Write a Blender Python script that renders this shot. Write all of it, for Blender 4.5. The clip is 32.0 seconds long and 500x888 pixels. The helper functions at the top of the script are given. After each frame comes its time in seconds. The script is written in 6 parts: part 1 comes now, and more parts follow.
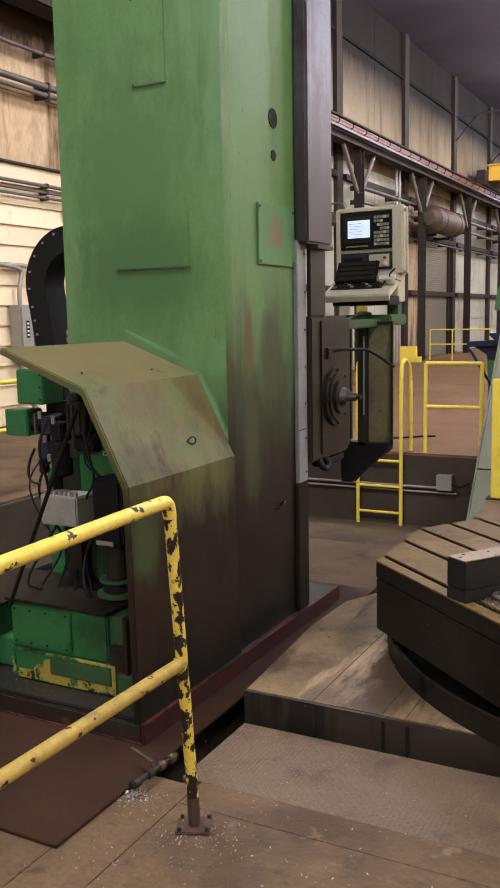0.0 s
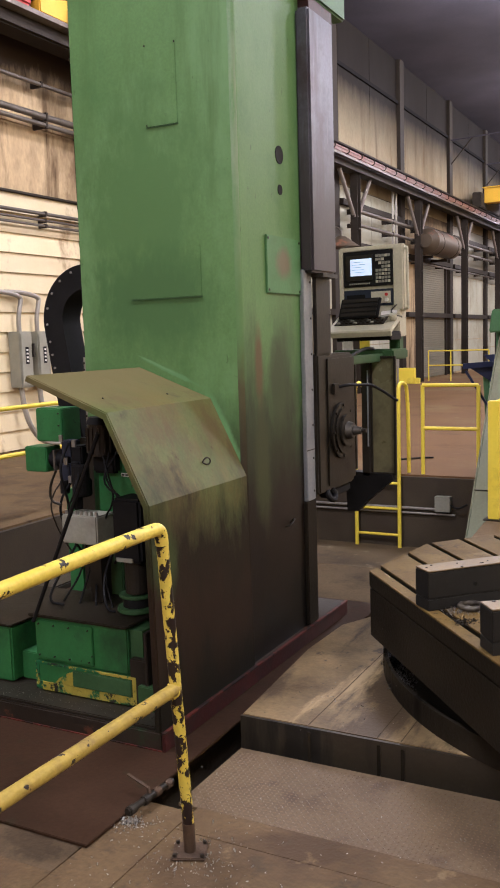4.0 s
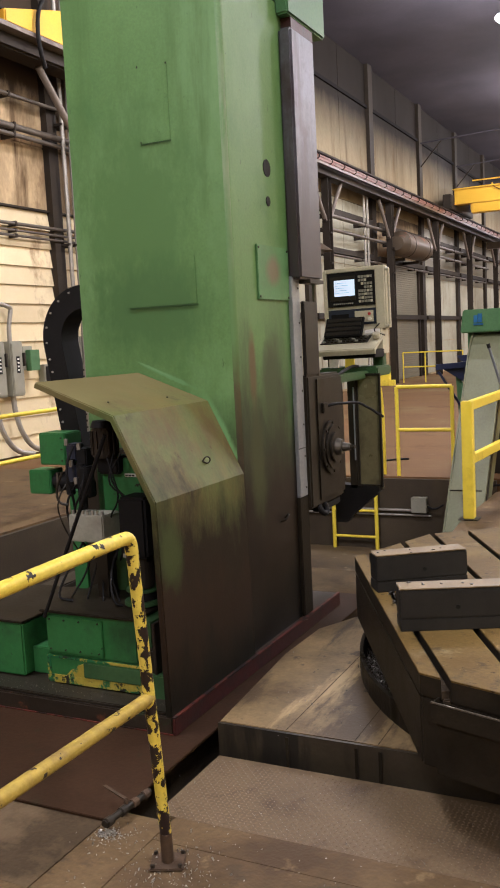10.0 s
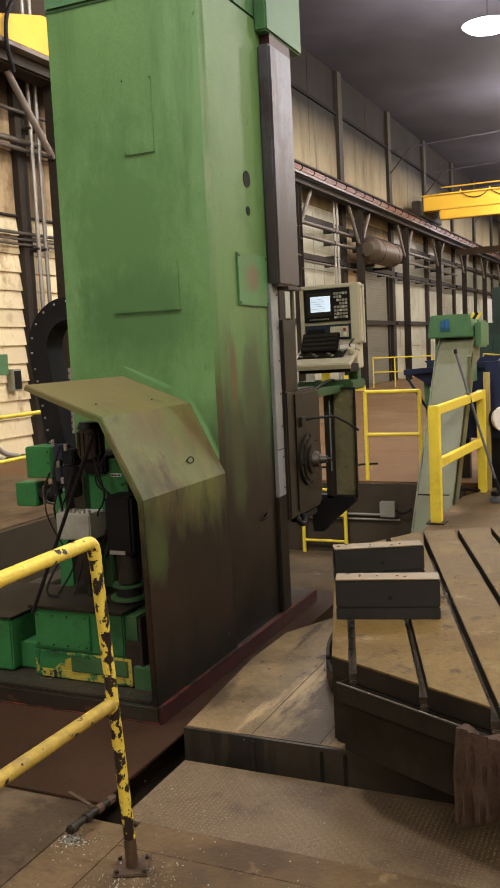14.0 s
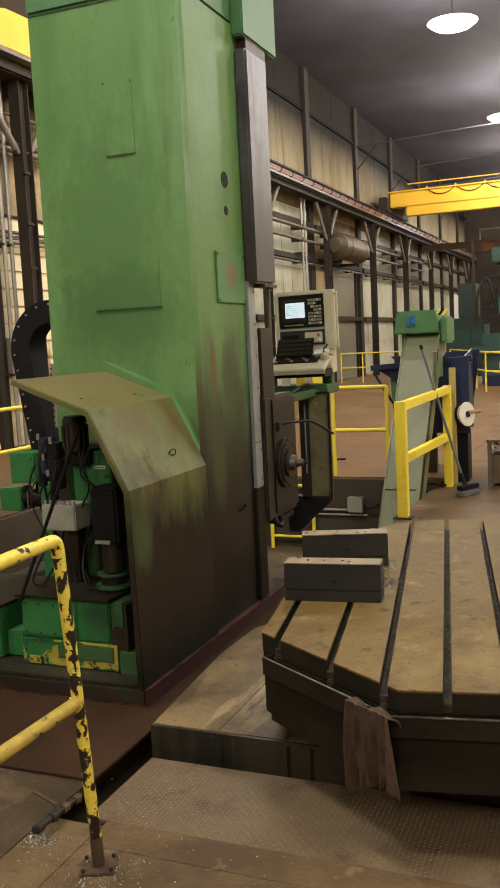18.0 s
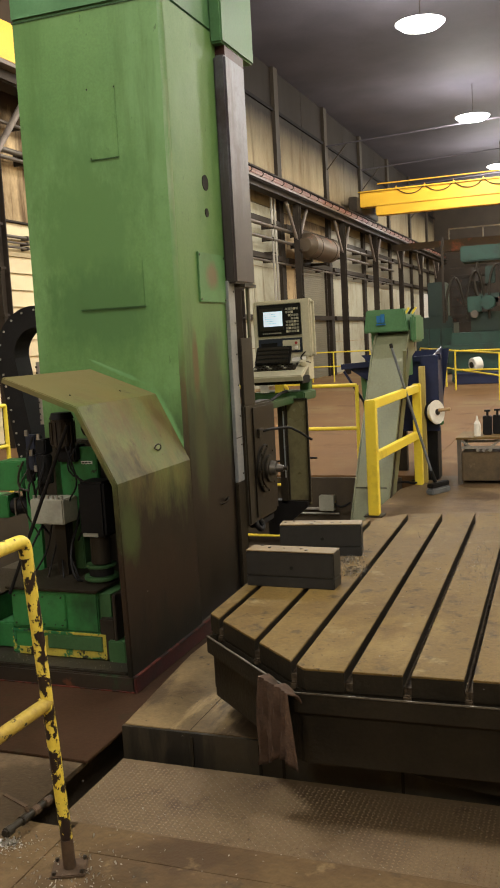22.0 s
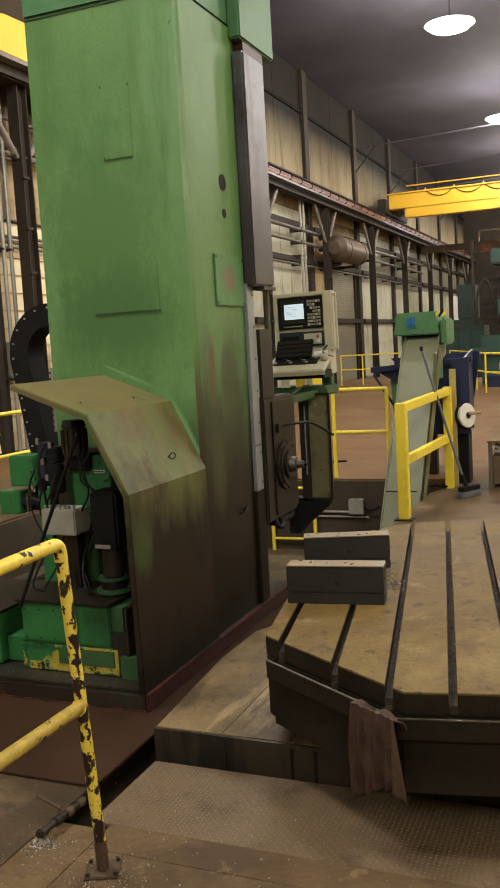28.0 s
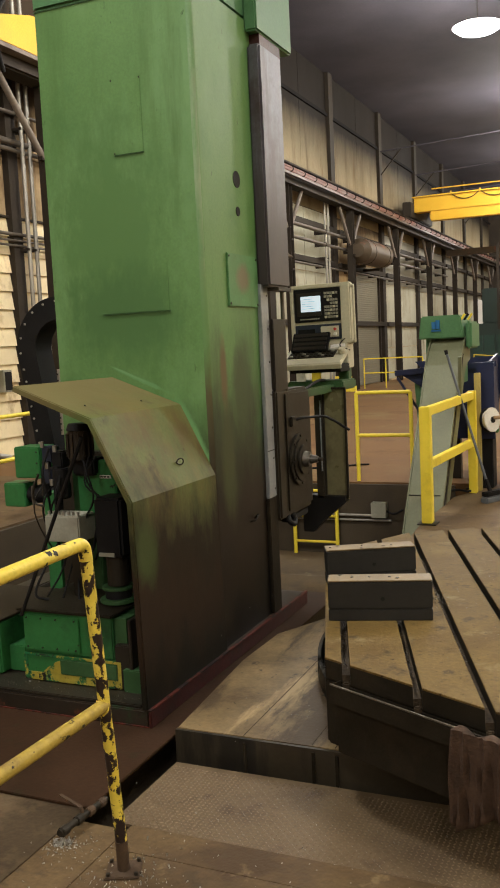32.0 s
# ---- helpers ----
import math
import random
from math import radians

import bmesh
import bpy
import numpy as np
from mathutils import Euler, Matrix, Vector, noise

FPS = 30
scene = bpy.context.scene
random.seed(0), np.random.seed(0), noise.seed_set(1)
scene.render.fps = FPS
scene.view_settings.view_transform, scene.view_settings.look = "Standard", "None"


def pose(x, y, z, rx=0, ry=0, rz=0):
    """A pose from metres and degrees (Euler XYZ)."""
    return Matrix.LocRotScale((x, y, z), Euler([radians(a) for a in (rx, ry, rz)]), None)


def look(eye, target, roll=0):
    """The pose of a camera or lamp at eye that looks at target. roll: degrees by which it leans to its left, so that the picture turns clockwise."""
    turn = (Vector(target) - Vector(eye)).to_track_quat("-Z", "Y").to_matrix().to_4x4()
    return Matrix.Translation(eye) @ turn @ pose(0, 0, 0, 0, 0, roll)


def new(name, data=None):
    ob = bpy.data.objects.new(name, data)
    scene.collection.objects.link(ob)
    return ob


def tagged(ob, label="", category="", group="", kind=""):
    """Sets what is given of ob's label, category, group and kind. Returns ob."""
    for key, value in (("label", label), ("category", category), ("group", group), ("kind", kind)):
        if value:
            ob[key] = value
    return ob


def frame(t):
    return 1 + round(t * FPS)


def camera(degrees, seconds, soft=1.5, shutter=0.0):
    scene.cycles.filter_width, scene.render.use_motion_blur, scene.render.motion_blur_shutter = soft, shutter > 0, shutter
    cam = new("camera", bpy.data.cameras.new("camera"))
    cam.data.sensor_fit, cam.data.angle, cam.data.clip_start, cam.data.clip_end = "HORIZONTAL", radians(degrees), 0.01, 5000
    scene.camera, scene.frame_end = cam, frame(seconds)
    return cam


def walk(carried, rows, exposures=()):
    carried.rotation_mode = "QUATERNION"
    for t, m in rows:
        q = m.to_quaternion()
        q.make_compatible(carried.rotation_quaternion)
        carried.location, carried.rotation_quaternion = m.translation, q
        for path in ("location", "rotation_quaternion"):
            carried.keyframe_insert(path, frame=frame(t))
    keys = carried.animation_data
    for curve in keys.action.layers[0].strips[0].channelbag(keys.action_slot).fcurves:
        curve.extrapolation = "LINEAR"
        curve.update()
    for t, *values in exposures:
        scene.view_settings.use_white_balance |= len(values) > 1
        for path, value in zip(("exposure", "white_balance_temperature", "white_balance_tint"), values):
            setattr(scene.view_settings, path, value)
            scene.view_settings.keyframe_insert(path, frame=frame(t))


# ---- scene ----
cam = camera(31.0, 32.0, soft=1.9)
PATH = [
    (0, (-0.093, 0.249, 1.548), (-1.013, 2.003, 1.268), -1.1),
    (0.5, (-0.082, 0.241, 1.554), (-0.998, 1.998, 1.283), -1.5),
    (1, (-0.077, 0.245, 1.554), (-0.988, 2.007, 1.3), -1.3),
    (1.5, (-0.077, 0.24, 1.557), (-0.988, 2.003, 1.314), -1.1),
    (2, (-0.074, 0.229, 1.559), (-0.997, 1.987, 1.324), -1.0),
    (2.5, (-0.066, 0.227, 1.565), (-0.976, 1.992, 1.324), -1.1),
    (4.5, (-0.047, 0.234, 1.564), (-0.971, 1.993, 1.337), -1.9),
    (5, (-0.043, 0.236, 1.563), (-0.953, 2.003, 1.338), -1.9),
    (5.5, (-0.032, 0.232, 1.565), (-0.939, 2.0, 1.336), -2.2),
    (6, (-0.032, 0.24, 1.563), (-0.938, 2.007, 1.33), -2.4),
    (6.5, (-0.025, 0.238, 1.563), (-0.927, 2.008, 1.328), -2.7),
    (7, (-0.027, 0.238, 1.564), (-0.928, 2.009, 1.335), -2.7),
    (7.5, (-0.025, 0.241, 1.564), (-0.926, 2.012, 1.339), -2.8),
    (8, (-0.025, 0.247, 1.562), (-0.924, 2.019, 1.335), -3.0),
    (8.5, (-0.032, 0.251, 1.562), (-0.93, 2.022, 1.332), -3.0),
    (9, (-0.019, 0.246, 1.562), (-0.913, 2.021, 1.337), -3.2),
    (9.5, (-0.028, 0.252, 1.562), (-0.914, 2.031, 1.341), -3.0),
    (10, (-0.027, 0.251, 1.564), (-0.908, 2.033, 1.343), -2.9),
    (10.5, (-0.022, 0.25, 1.561), (-0.899, 2.034, 1.342), -3.0),
    (11, (-0.02, 0.248, 1.563), (-0.894, 2.034, 1.346), -3.0),
    (11.5, (-0.02, 0.247, 1.566), (-0.889, 2.035, 1.348), -2.8),
    (12, (-0.017, 0.249, 1.564), (-0.88, 2.04, 1.344), -2.9),
    (12.5, (-0.012, 0.25, 1.564), (-0.864, 2.046, 1.345), -2.9),
    (13, (-0.006, 0.251, 1.563), (-0.841, 2.055, 1.346), -2.9),
    (13.5, (-0.004, 0.25, 1.562), (-0.831, 2.059, 1.35), -2.8),
    (14, (0.0, 0.25, 1.563), (-0.824, 2.06, 1.35), -2.8),
    (14.5, (0.007, 0.249, 1.564), (-0.815, 2.06, 1.352), -2.9),
    (16.5, (0.013, 0.253, 1.563), (-0.768, 2.081, 1.341), -3.0),
    (17, (0.012, 0.256, 1.561), (-0.763, 2.087, 1.338), -3.0),
    (17.5, (0.01, 0.26, 1.562), (-0.76, 2.091, 1.336), -3.0),
    (18, (0.013, 0.256, 1.564), (-0.748, 2.091, 1.339), -2.9),
    (18.5, (0.015, 0.251, 1.563), (-0.738, 2.091, 1.34), -2.9),
    (19, (0.013, 0.256, 1.561), (-0.731, 2.098, 1.333), -2.9),
    (19.5, (0.017, 0.259, 1.561), (-0.72, 2.103, 1.325), -3.1),
    (20, (0.014, 0.263, 1.559), (-0.714, 2.11, 1.319), -3.1),
    (20.5, (0.016, 0.262, 1.559), (-0.7, 2.113, 1.32), -3.1),
    (21, (0.018, 0.265, 1.558), (-0.693, 2.119, 1.32), -3.1),
    (21.5, (0.02, 0.26, 1.561), (-0.688, 2.116, 1.325), -3.1),
    (22, (0.021, 0.261, 1.559), (-0.683, 2.119, 1.33), -3.1),
    (22.5, (0.027, 0.253, 1.561), (-0.676, 2.112, 1.338), -3.2),
    (23, (0.011, 0.261, 1.559), (-0.692, 2.121, 1.339), -2.9),
    (23.5, (0.02, 0.253, 1.562), (-0.688, 2.11, 1.347), -3.2),
    (24, (0.016, 0.257, 1.562), (-0.693, 2.114, 1.346), -3.2),
    (24.5, (0.021, 0.254, 1.563), (-0.696, 2.108, 1.347), -3.3),
    (25, (0.015, 0.256, 1.563), (-0.705, 2.109, 1.346), -3.2),
    (25.5, (0.012, 0.255, 1.563), (-0.716, 2.105, 1.349), -3.2),
    (27.5, (0.008, 0.254, 1.562), (-0.741, 2.095, 1.343), -3.2),
    (28, (0.011, 0.252, 1.564), (-0.751, 2.088, 1.345), -3.3),
    (28.5, (0.009, 0.254, 1.564), (-0.765, 2.085, 1.344), -3.2),
    (29, (-0.001, 0.26, 1.561), (-0.785, 2.087, 1.34), -3.2),
    (29.5, (-0.001, 0.261, 1.565), (-0.793, 2.085, 1.344), -3.0),
    (30, (0.001, 0.26, 1.564), (-0.79, 2.084, 1.349), -3.1),
    (30.5, (0.0, 0.256, 1.564), (-0.787, 2.082, 1.35), -3.0),
    (31, (-0.003, 0.254, 1.565), (-0.792, 2.079, 1.35), -2.8),
    (31.5, (-0.002, 0.255, 1.562), (-0.801, 2.076, 1.349), -2.8),
    (32, (-0.003, 0.254, 1.563), (-0.809, 2.072, 1.351), -2.8),
]
walk(cam, [(t, look(eye, target, roll)) for t, eye, target, roll in PATH],
     [(0, 0.17, 5290, 29), (6, 0.17, 5340, 28), (10, 0.15, 5490, 25), (14, 0.11, 5740, 19), (19, 0.07, 5970, 14), (25, 0.07, 5940, 14), (28, -0.01, 5890, 14), (32, -0.03, 5890, 14)])

# ---- light ----
world = bpy.data.worlds.new("world")
scene.world = world
world.use_nodes = True
world.node_tree.nodes["Background"].inputs[0].default_value = (0.9, 0.95, 1.0, 1)
world.node_tree.nodes["Background"].inputs[1].default_value = 0.02
scene.view_settings.exposure = 0.0
ROOF = 10.2
LAMP_Z = 9.0
LAMPS = [(x, y) for y in (-9.1, 1.8, 12.7, 23.6, 34.5, 45.4, 56.3) for x in (-3.76, 3.76)]
LAMP_POWER = 1290.0
for lx, ly in LAMPS:
    lamp = bpy.data.lights.new("high_bay_light", "POINT")
    lamp.shadow_soft_size, lamp.energy, lamp.color = 0.9, LAMP_POWER, (1.0, 0.93, 0.75)
    ob = new("high_bay_light", lamp)
    ob.matrix_world = pose(lx, ly, LAMP_Z - 0.4)

# ---- materials ----


def surf(name, c1, c2, scale=3.0, rough=0.6, metal=0.0, bump=0.15, fine=60.0, dirt=None, dirt_at=(0.55, 0.75), dirt_scale=1.3,
         stretch=(1, 1, 1), spots=None, height=None, per_object=0.0, layers=(), heights=(), coarse=0.35, spec=0.35, over=(), patches=()):
    """A surface of two shades in broad and fine noise, with stains of colour dirt and, past a height, another colour.
    """
    m = bpy.data.materials.new(name)
    m.use_nodes = True
    n, l = m.node_tree.nodes, m.node_tree.links
    b = n["Principled BSDF"]
    co = n.new("ShaderNodeTexCoord")
    mp = n.new("ShaderNodeMapping")
    mp.inputs["Scale"].default_value = stretch
    l.new(co.outputs["Object"], mp.inputs[0])

    def tex(s, d=5.0, r=0.6, own=None):
        t = n.new("ShaderNodeTexNoise")
        t.inputs["Scale"].default_value, t.inputs["Detail"].default_value, t.inputs["Roughness"].default_value = s, d, r
        to = mp
        if own:
            to = n.new("ShaderNodeMapping")
            to.inputs["Scale"].default_value = own
            l.new(co.outputs["Object"], to.inputs[0])
        l.new(to.outputs[0], t.inputs["Vector"])
        return t.outputs["Fac"]

    def ramp(a, lo, hi):
        r = n.new("ShaderNodeMapRange")
        r.inputs["From Min"].default_value, r.inputs["From Max"].default_value = lo, hi
        l.new(a, r.inputs[0])
        return r.outputs[0]

    def mix(f, a, c):
        x = n.new("ShaderNodeMix")
        x.data_type = "RGBA"
        l.new(f, x.inputs[0])
        for s, v in ((x.inputs[6], a), (x.inputs[7], c)):
            if isinstance(v, tuple):
                s.default_value = (*v, 1)
            else:
                l.new(v, s)
        return x.outputs[2]

    broad, grain = tex(scale), tex(fine, 3.0)
    col = mix(ramp(broad, 0.32, 0.68), c1, c2)
    dark = n.new("ShaderNodeMix")
    dark.data_type, dark.blend_type = "RGBA", "MULTIPLY"
    dark.inputs[0].default_value = coarse
    l.new(col, dark.inputs[6])
    g = n.new("ShaderNodeMapRange")
    g.inputs["From Min"].default_value, g.inputs["From Max"].default_value = 0.3, 0.7
    g.inputs["To Min"].default_value = 0.55
    l.new(grain, g.inputs[0])
    l.new(g.outputs[0], dark.inputs[7])
    col = dark.outputs[2]
    if dirt:
        col = mix(ramp(tex(dirt_scale, 7.0, 0.68), *dirt_at), col, dirt)
    if spots:
        sc, lo, hi, sk = spots
        col = mix(ramp(tex(sc, 4.0, 0.55), lo, hi), col, sk)
    for sc, lo, hi, lc, own in layers:
        col = mix(ramp(tex(sc, 7.0, 0.66, own), lo, hi), col, lc)
    for axis, lo, hi, wave, hc in ([height] if height else []) + list(heights):
        sep = n.new("ShaderNodeSeparateXYZ")
        l.new(co.outputs["Object"], sep.inputs[0])
        add = n.new("ShaderNodeMath")
        add.operation = "MULTIPLY_ADD"
        l.new(tex(2.6, 7.0, 0.7, (1.6, 1.6, 0.5)), add.inputs[0])
        add.inputs[1].default_value = wave
        l.new(sep.outputs[axis], add.inputs[2])
        col = mix(ramp(add.outputs[0], hi + wave * 0.5, lo + wave * 0.5), col, hc)
    for sc, lo, hi, lc, own in over:
        col = mix(ramp(tex(sc, 7.0, 0.66, own), lo, hi), col, lc)
    for centre, radii, wave, pc, *turn in patches:
        away = n.new("ShaderNodeVectorMath")
        away.operation = "SUBTRACT"
        away.inputs[1].default_value = centre
        l.new(co.outputs["Object"], away.inputs[0])
        if turn:
            spin = n.new("ShaderNodeVectorRotate")
            spin.rotation_type = "Y_AXIS"
            spin.inputs["Angle"].default_value = math.radians(turn[0])
            l.new(away.outputs[0], spin.inputs["Vector"])
            away = spin
        shrink = n.new("ShaderNodeVectorMath")
        shrink.operation = "DIVIDE"
        shrink.inputs[1].default_value = radii
        l.new(away.outputs[0], shrink.inputs[0])
        far = n.new("ShaderNodeVectorMath")
        far.operation = "LENGTH"
        l.new(shrink.outputs[0], far.inputs[0])
        add = n.new("ShaderNodeMath")
        add.operation = "MULTIPLY_ADD"
        l.new(tex(7.0, 7.0, 0.7, (1.5, 1.5, 0.7)), add.inputs[0])
        add.inputs[1].default_value = wave
        l.new(far.outputs["Value"], add.inputs[2])
        col = mix(ramp(add.outputs[0], 1 + wave * 0.5, 0.45 + wave * 0.5), col, pc)
    if per_object:
        info = n.new("ShaderNodeObjectInfo")
        hs = n.new("ShaderNodeHueSaturation")
        v = n.new("ShaderNodeMapRange")
        v.inputs["To Min"].default_value, v.inputs["To Max"].default_value = 1 - per_object, 1 + per_object
        l.new(info.outputs["Random"], v.inputs[0])
        l.new(v.outputs[0], hs.inputs["Value"])
        l.new(col, hs.inputs["Color"])
        col = hs.outputs[0]
    l.new(col, b.inputs["Base Color"])
    rr = n.new("ShaderNodeMapRange")
    rr.inputs["To Min"].default_value, rr.inputs["To Max"].default_value = max(0.05, rough - 0.14), min(1, rough + 0.14)
    l.new(broad, rr.inputs[0])
    l.new(rr.outputs[0], b.inputs["Roughness"])
    b.inputs["Metallic"].default_value = metal
    b.inputs["Specular IOR Level"].default_value = spec
    if bump:
        bp = n.new("ShaderNodeBump")
        bp.inputs["Strength"].default_value, bp.inputs["Distance"].default_value = bump, 0.01
        l.new(grain, bp.inputs["Height"])
        l.new(bp.outputs[0], b.inputs["Normal"])
    return m


def glow(name, color, strength):
    m = bpy.data.materials.new(name)
    m.use_nodes = True
    b = m.node_tree.nodes["Principled BSDF"]
    b.inputs["Base Color"].default_value = (*color, 1)
    b.inputs["Emission Color"].default_value = (*color, 1)
    b.inputs["Emission Strength"].default_value = strength
    return m


GREEN_COLUMN = surf("column_green_enamel", (0.0963, 0.2, 0.0608), (0.129, 0.248, 0.0768), 1.1, 0.42, 0, 0.05, 90, (0.0602, 0.146, 0.044), (0.5, 0.75), 2.2,
                    layers=[(1.8, 0.5, 0.68, (0.146, 0.267, 0.1), (1, 1, 0.5)), (1.0, 0.52, 0.66, (0.0731, 0.15, 0.04), (3, 3, 0.35)), (30.0, 0.66, 0.72, (0.0516, 0.103, 0.032), (1, 1, 0.4))],
                    heights=[(2, 0.85, 1.3, 0.7, (0.0179, 0.0124, 0.00832))],
                    patches=[((-0.1, -0.05, 2.2), (0.43, 0.258, 0.56), 2.4, (0.0826, 0.172, 0.0512)), ((-0.05, -0.05, 1.75), (0.43, 0.258, 0.28), 1.6, (0.0645, 0.142, 0.044))] + [((0.06, -0.05, 1.425), (0.2, 0.1, 0.012), 2.0, (0.12, 0.249, 0.1), -23.0), ((-0.02, -0.05, 1.462), (0.13, 0.1, 0.007), 1.6, (0.146, 0.284, 0.124), -23.0),
                                                                                                                              ((0.33, -0.05, 1.17), (0.24, 0.1, 0.03), 1.6, (0.13, 0.27, 0.1), -63.5)])
# Worn hood paint; heights make it paler at the top, near black lower down.
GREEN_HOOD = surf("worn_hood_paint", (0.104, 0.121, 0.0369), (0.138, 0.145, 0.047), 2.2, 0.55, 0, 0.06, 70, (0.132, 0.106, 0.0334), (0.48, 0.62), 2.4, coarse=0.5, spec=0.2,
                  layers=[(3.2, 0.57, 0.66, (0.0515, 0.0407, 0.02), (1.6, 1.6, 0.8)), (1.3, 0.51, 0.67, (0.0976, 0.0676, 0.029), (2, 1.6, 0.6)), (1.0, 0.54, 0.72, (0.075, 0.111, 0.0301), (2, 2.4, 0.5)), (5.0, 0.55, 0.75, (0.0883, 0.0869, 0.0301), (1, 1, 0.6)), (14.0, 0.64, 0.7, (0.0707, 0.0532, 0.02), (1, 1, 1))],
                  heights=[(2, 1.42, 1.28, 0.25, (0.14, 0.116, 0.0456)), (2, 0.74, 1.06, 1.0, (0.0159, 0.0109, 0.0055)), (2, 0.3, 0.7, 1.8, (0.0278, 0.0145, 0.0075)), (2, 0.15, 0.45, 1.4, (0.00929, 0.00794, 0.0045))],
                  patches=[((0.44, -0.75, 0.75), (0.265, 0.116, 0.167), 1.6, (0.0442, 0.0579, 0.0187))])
GREEN_BRIGHT = surf("bright_green_paint", (0.0285, 0.14, 0.036), (0.0399, 0.183, 0.0486), 3.0, 0.45, 0, 0.06, 60, (0.019, 0.0723, 0.0216), (0.52, 0.7), 3.0, coarse=0.35,
                    layers=[(26.0, 0.66, 0.68, (0.0153, 0.0117, 0.00932), (1, 1, 1)), (2.0, 0.54, 0.72, (0.0153, 0.0342, 0.0155), (1, 1, 0.6))])
YELLOW = surf("yellow_paint", (0.85, 0.66, 0.035), (0.9, 0.72, 0.06), 4.0, 0.45, 0, 0.02, 30, (0.5, 0.37, 0.04), (0.55, 0.75), 3.0, coarse=0.12)
YELLOW_WORN = surf("chipped_yellow_paint", (0.72, 0.55, 0.05), (0.8, 0.64, 0.1), 5.0, 0.45, 0, 0.12, 60, (0.5, 0.38, 0.08), (0.58, 0.7), 5.0,
                   spots=(26.0, 0.6, 0.615, (0.02, 0.016, 0.014)))
YELLOW_FLAKED = surf("flaked_yellow_paint", (0.72, 0.55, 0.05), (0.8, 0.64, 0.1), 5.0, 0.45, 0, 0.12, 60, (0.5, 0.38, 0.08), (0.58, 0.7), 5.0,
                     layers=[(28.0, 0.49, 0.5, (0.022, 0.013, 0.011), (1, 1, 0.65)), (60.0, 0.63, 0.64, (0.03, 0.02, 0.016), (1, 1, 1))])
YELLOW_GRIMED = surf("grimed_yellow_paint", (0.36, 0.252, 0.0324), (0.446, 0.324, 0.0504), 5.0, 0.6, 0, 0.2, 60, (0.216, 0.144, 0.036), (0.5, 0.66), 7.0, coarse=0.5, spots=(26.0, 0.62, 0.635, (0.0216, 0.0144, 0.0101)), layers=[(14.0, 0.62, 0.68, (0.504, 0.403, 0.115), (1, 0.3, 1))])
CONCRETE = surf("oily_concrete", (0.1269, 0.082, 0.03812), (0.1903, 0.126, 0.05967), 1.6, 0.66, 0, 0.4, 45, (0.07401, 0.046, 0.02404), (0.48, 0.62), 1.4, coarse=0.7,
                layers=[(7.0, 0.58, 0.66, (0.07401, 0.05, 0.02818), (1, 1, 1)), (5.0, 0.62, 0.72, (0.2326, 0.165, 0.08288), (1, 1, 1)), (55.0, 0.66, 0.7, (0.04758, 0.032, 0.01989), (1, 1, 1))], spec=0.15)
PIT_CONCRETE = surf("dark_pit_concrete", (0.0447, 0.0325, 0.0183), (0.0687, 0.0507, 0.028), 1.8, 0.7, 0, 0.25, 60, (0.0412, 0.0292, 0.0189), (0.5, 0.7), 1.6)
RED_FLOOR = surf("red_painted_floor", (0.1552, 0.082, 0.03256), (0.194, 0.11, 0.04588), 0.7, 0.75, 0, 0.1, 40, (0.194, 0.145, 0.0666), (0.52, 0.7), 0.35, coarse=0.4, spec=0.1, layers=[(0.9, 0.56, 0.66, (0.1067, 0.055, 0.0222), (1, 1, 1)), (3.0, 0.62, 0.7, (0.2328, 0.17, 0.074), (1, 1, 1))])
BROWN_STEEL = surf("brown_oiled_steel", (0.0355, 0.0181, 0.00918), (0.0516, 0.0266, 0.0139), 2.0, 0.55, 0.0, 0.08, 60, (0.0226, 0.0126, 0.00655), (0.5, 0.7), 1.5, coarse=0.5,
                   layers=[(6.0, 0.6, 0.68, (0.029, 0.0212, 0.0105), (1, 1, 1)), (70.0, 0.68, 0.72, (0.0645, 0.0363, 0.0197), (1, 1, 1))], spec=0.1)
RED_STEEL = surf("red_oxide_steel", (0.0338, 0.00975, 0.00825), (0.0562, 0.0135, 0.0105), 3.0, 0.45, 0.05, 0.1, 60, (0.0225, 0.012, 0.00975), (0.48, 0.62), 4.0, coarse=0.5)
DARK_STEEL = surf("dark_oiled_steel", (0.0213, 0.0176, 0.0122), (0.0365, 0.0296, 0.0197), 4.0, 0.45, 0.3, 0.08, 70)
BLACK = surf("black_rubber", (0.0085, 0.008, 0.008), (0.015, 0.014, 0.0135), 6.0, 0.6, 0, 0.05, 80, spec=0.15)
COVER_STEEL = surf("blue_grey_cover_steel", (0.1148, 0.1148, 0.14), (0.1688, 0.1647, 0.196), 3.0, 0.42, 0.4, 0.04, 60, (0.0675, 0.0513, 0.0588), (0.52, 0.68), 2.5, coarse=0.45,
                  layers=[(0.8, 0.54, 0.66, (0.0675, 0.0486, 0.0504), (6, 6, 0.5)), (1.0, 0.6, 0.7, (0.2295, 0.2228, 0.266), (6, 6, 0.5))],
                  heights=[(2, 2.2, 2.6, 0.4, (0.0675, 0.0567, 0.0588))])
WAY_STEEL = surf("ground_way_steel", (0.27, 0.29, 0.31), (0.36, 0.38, 0.4), 5.0, 0.42, 0.5, 0.03, 60)
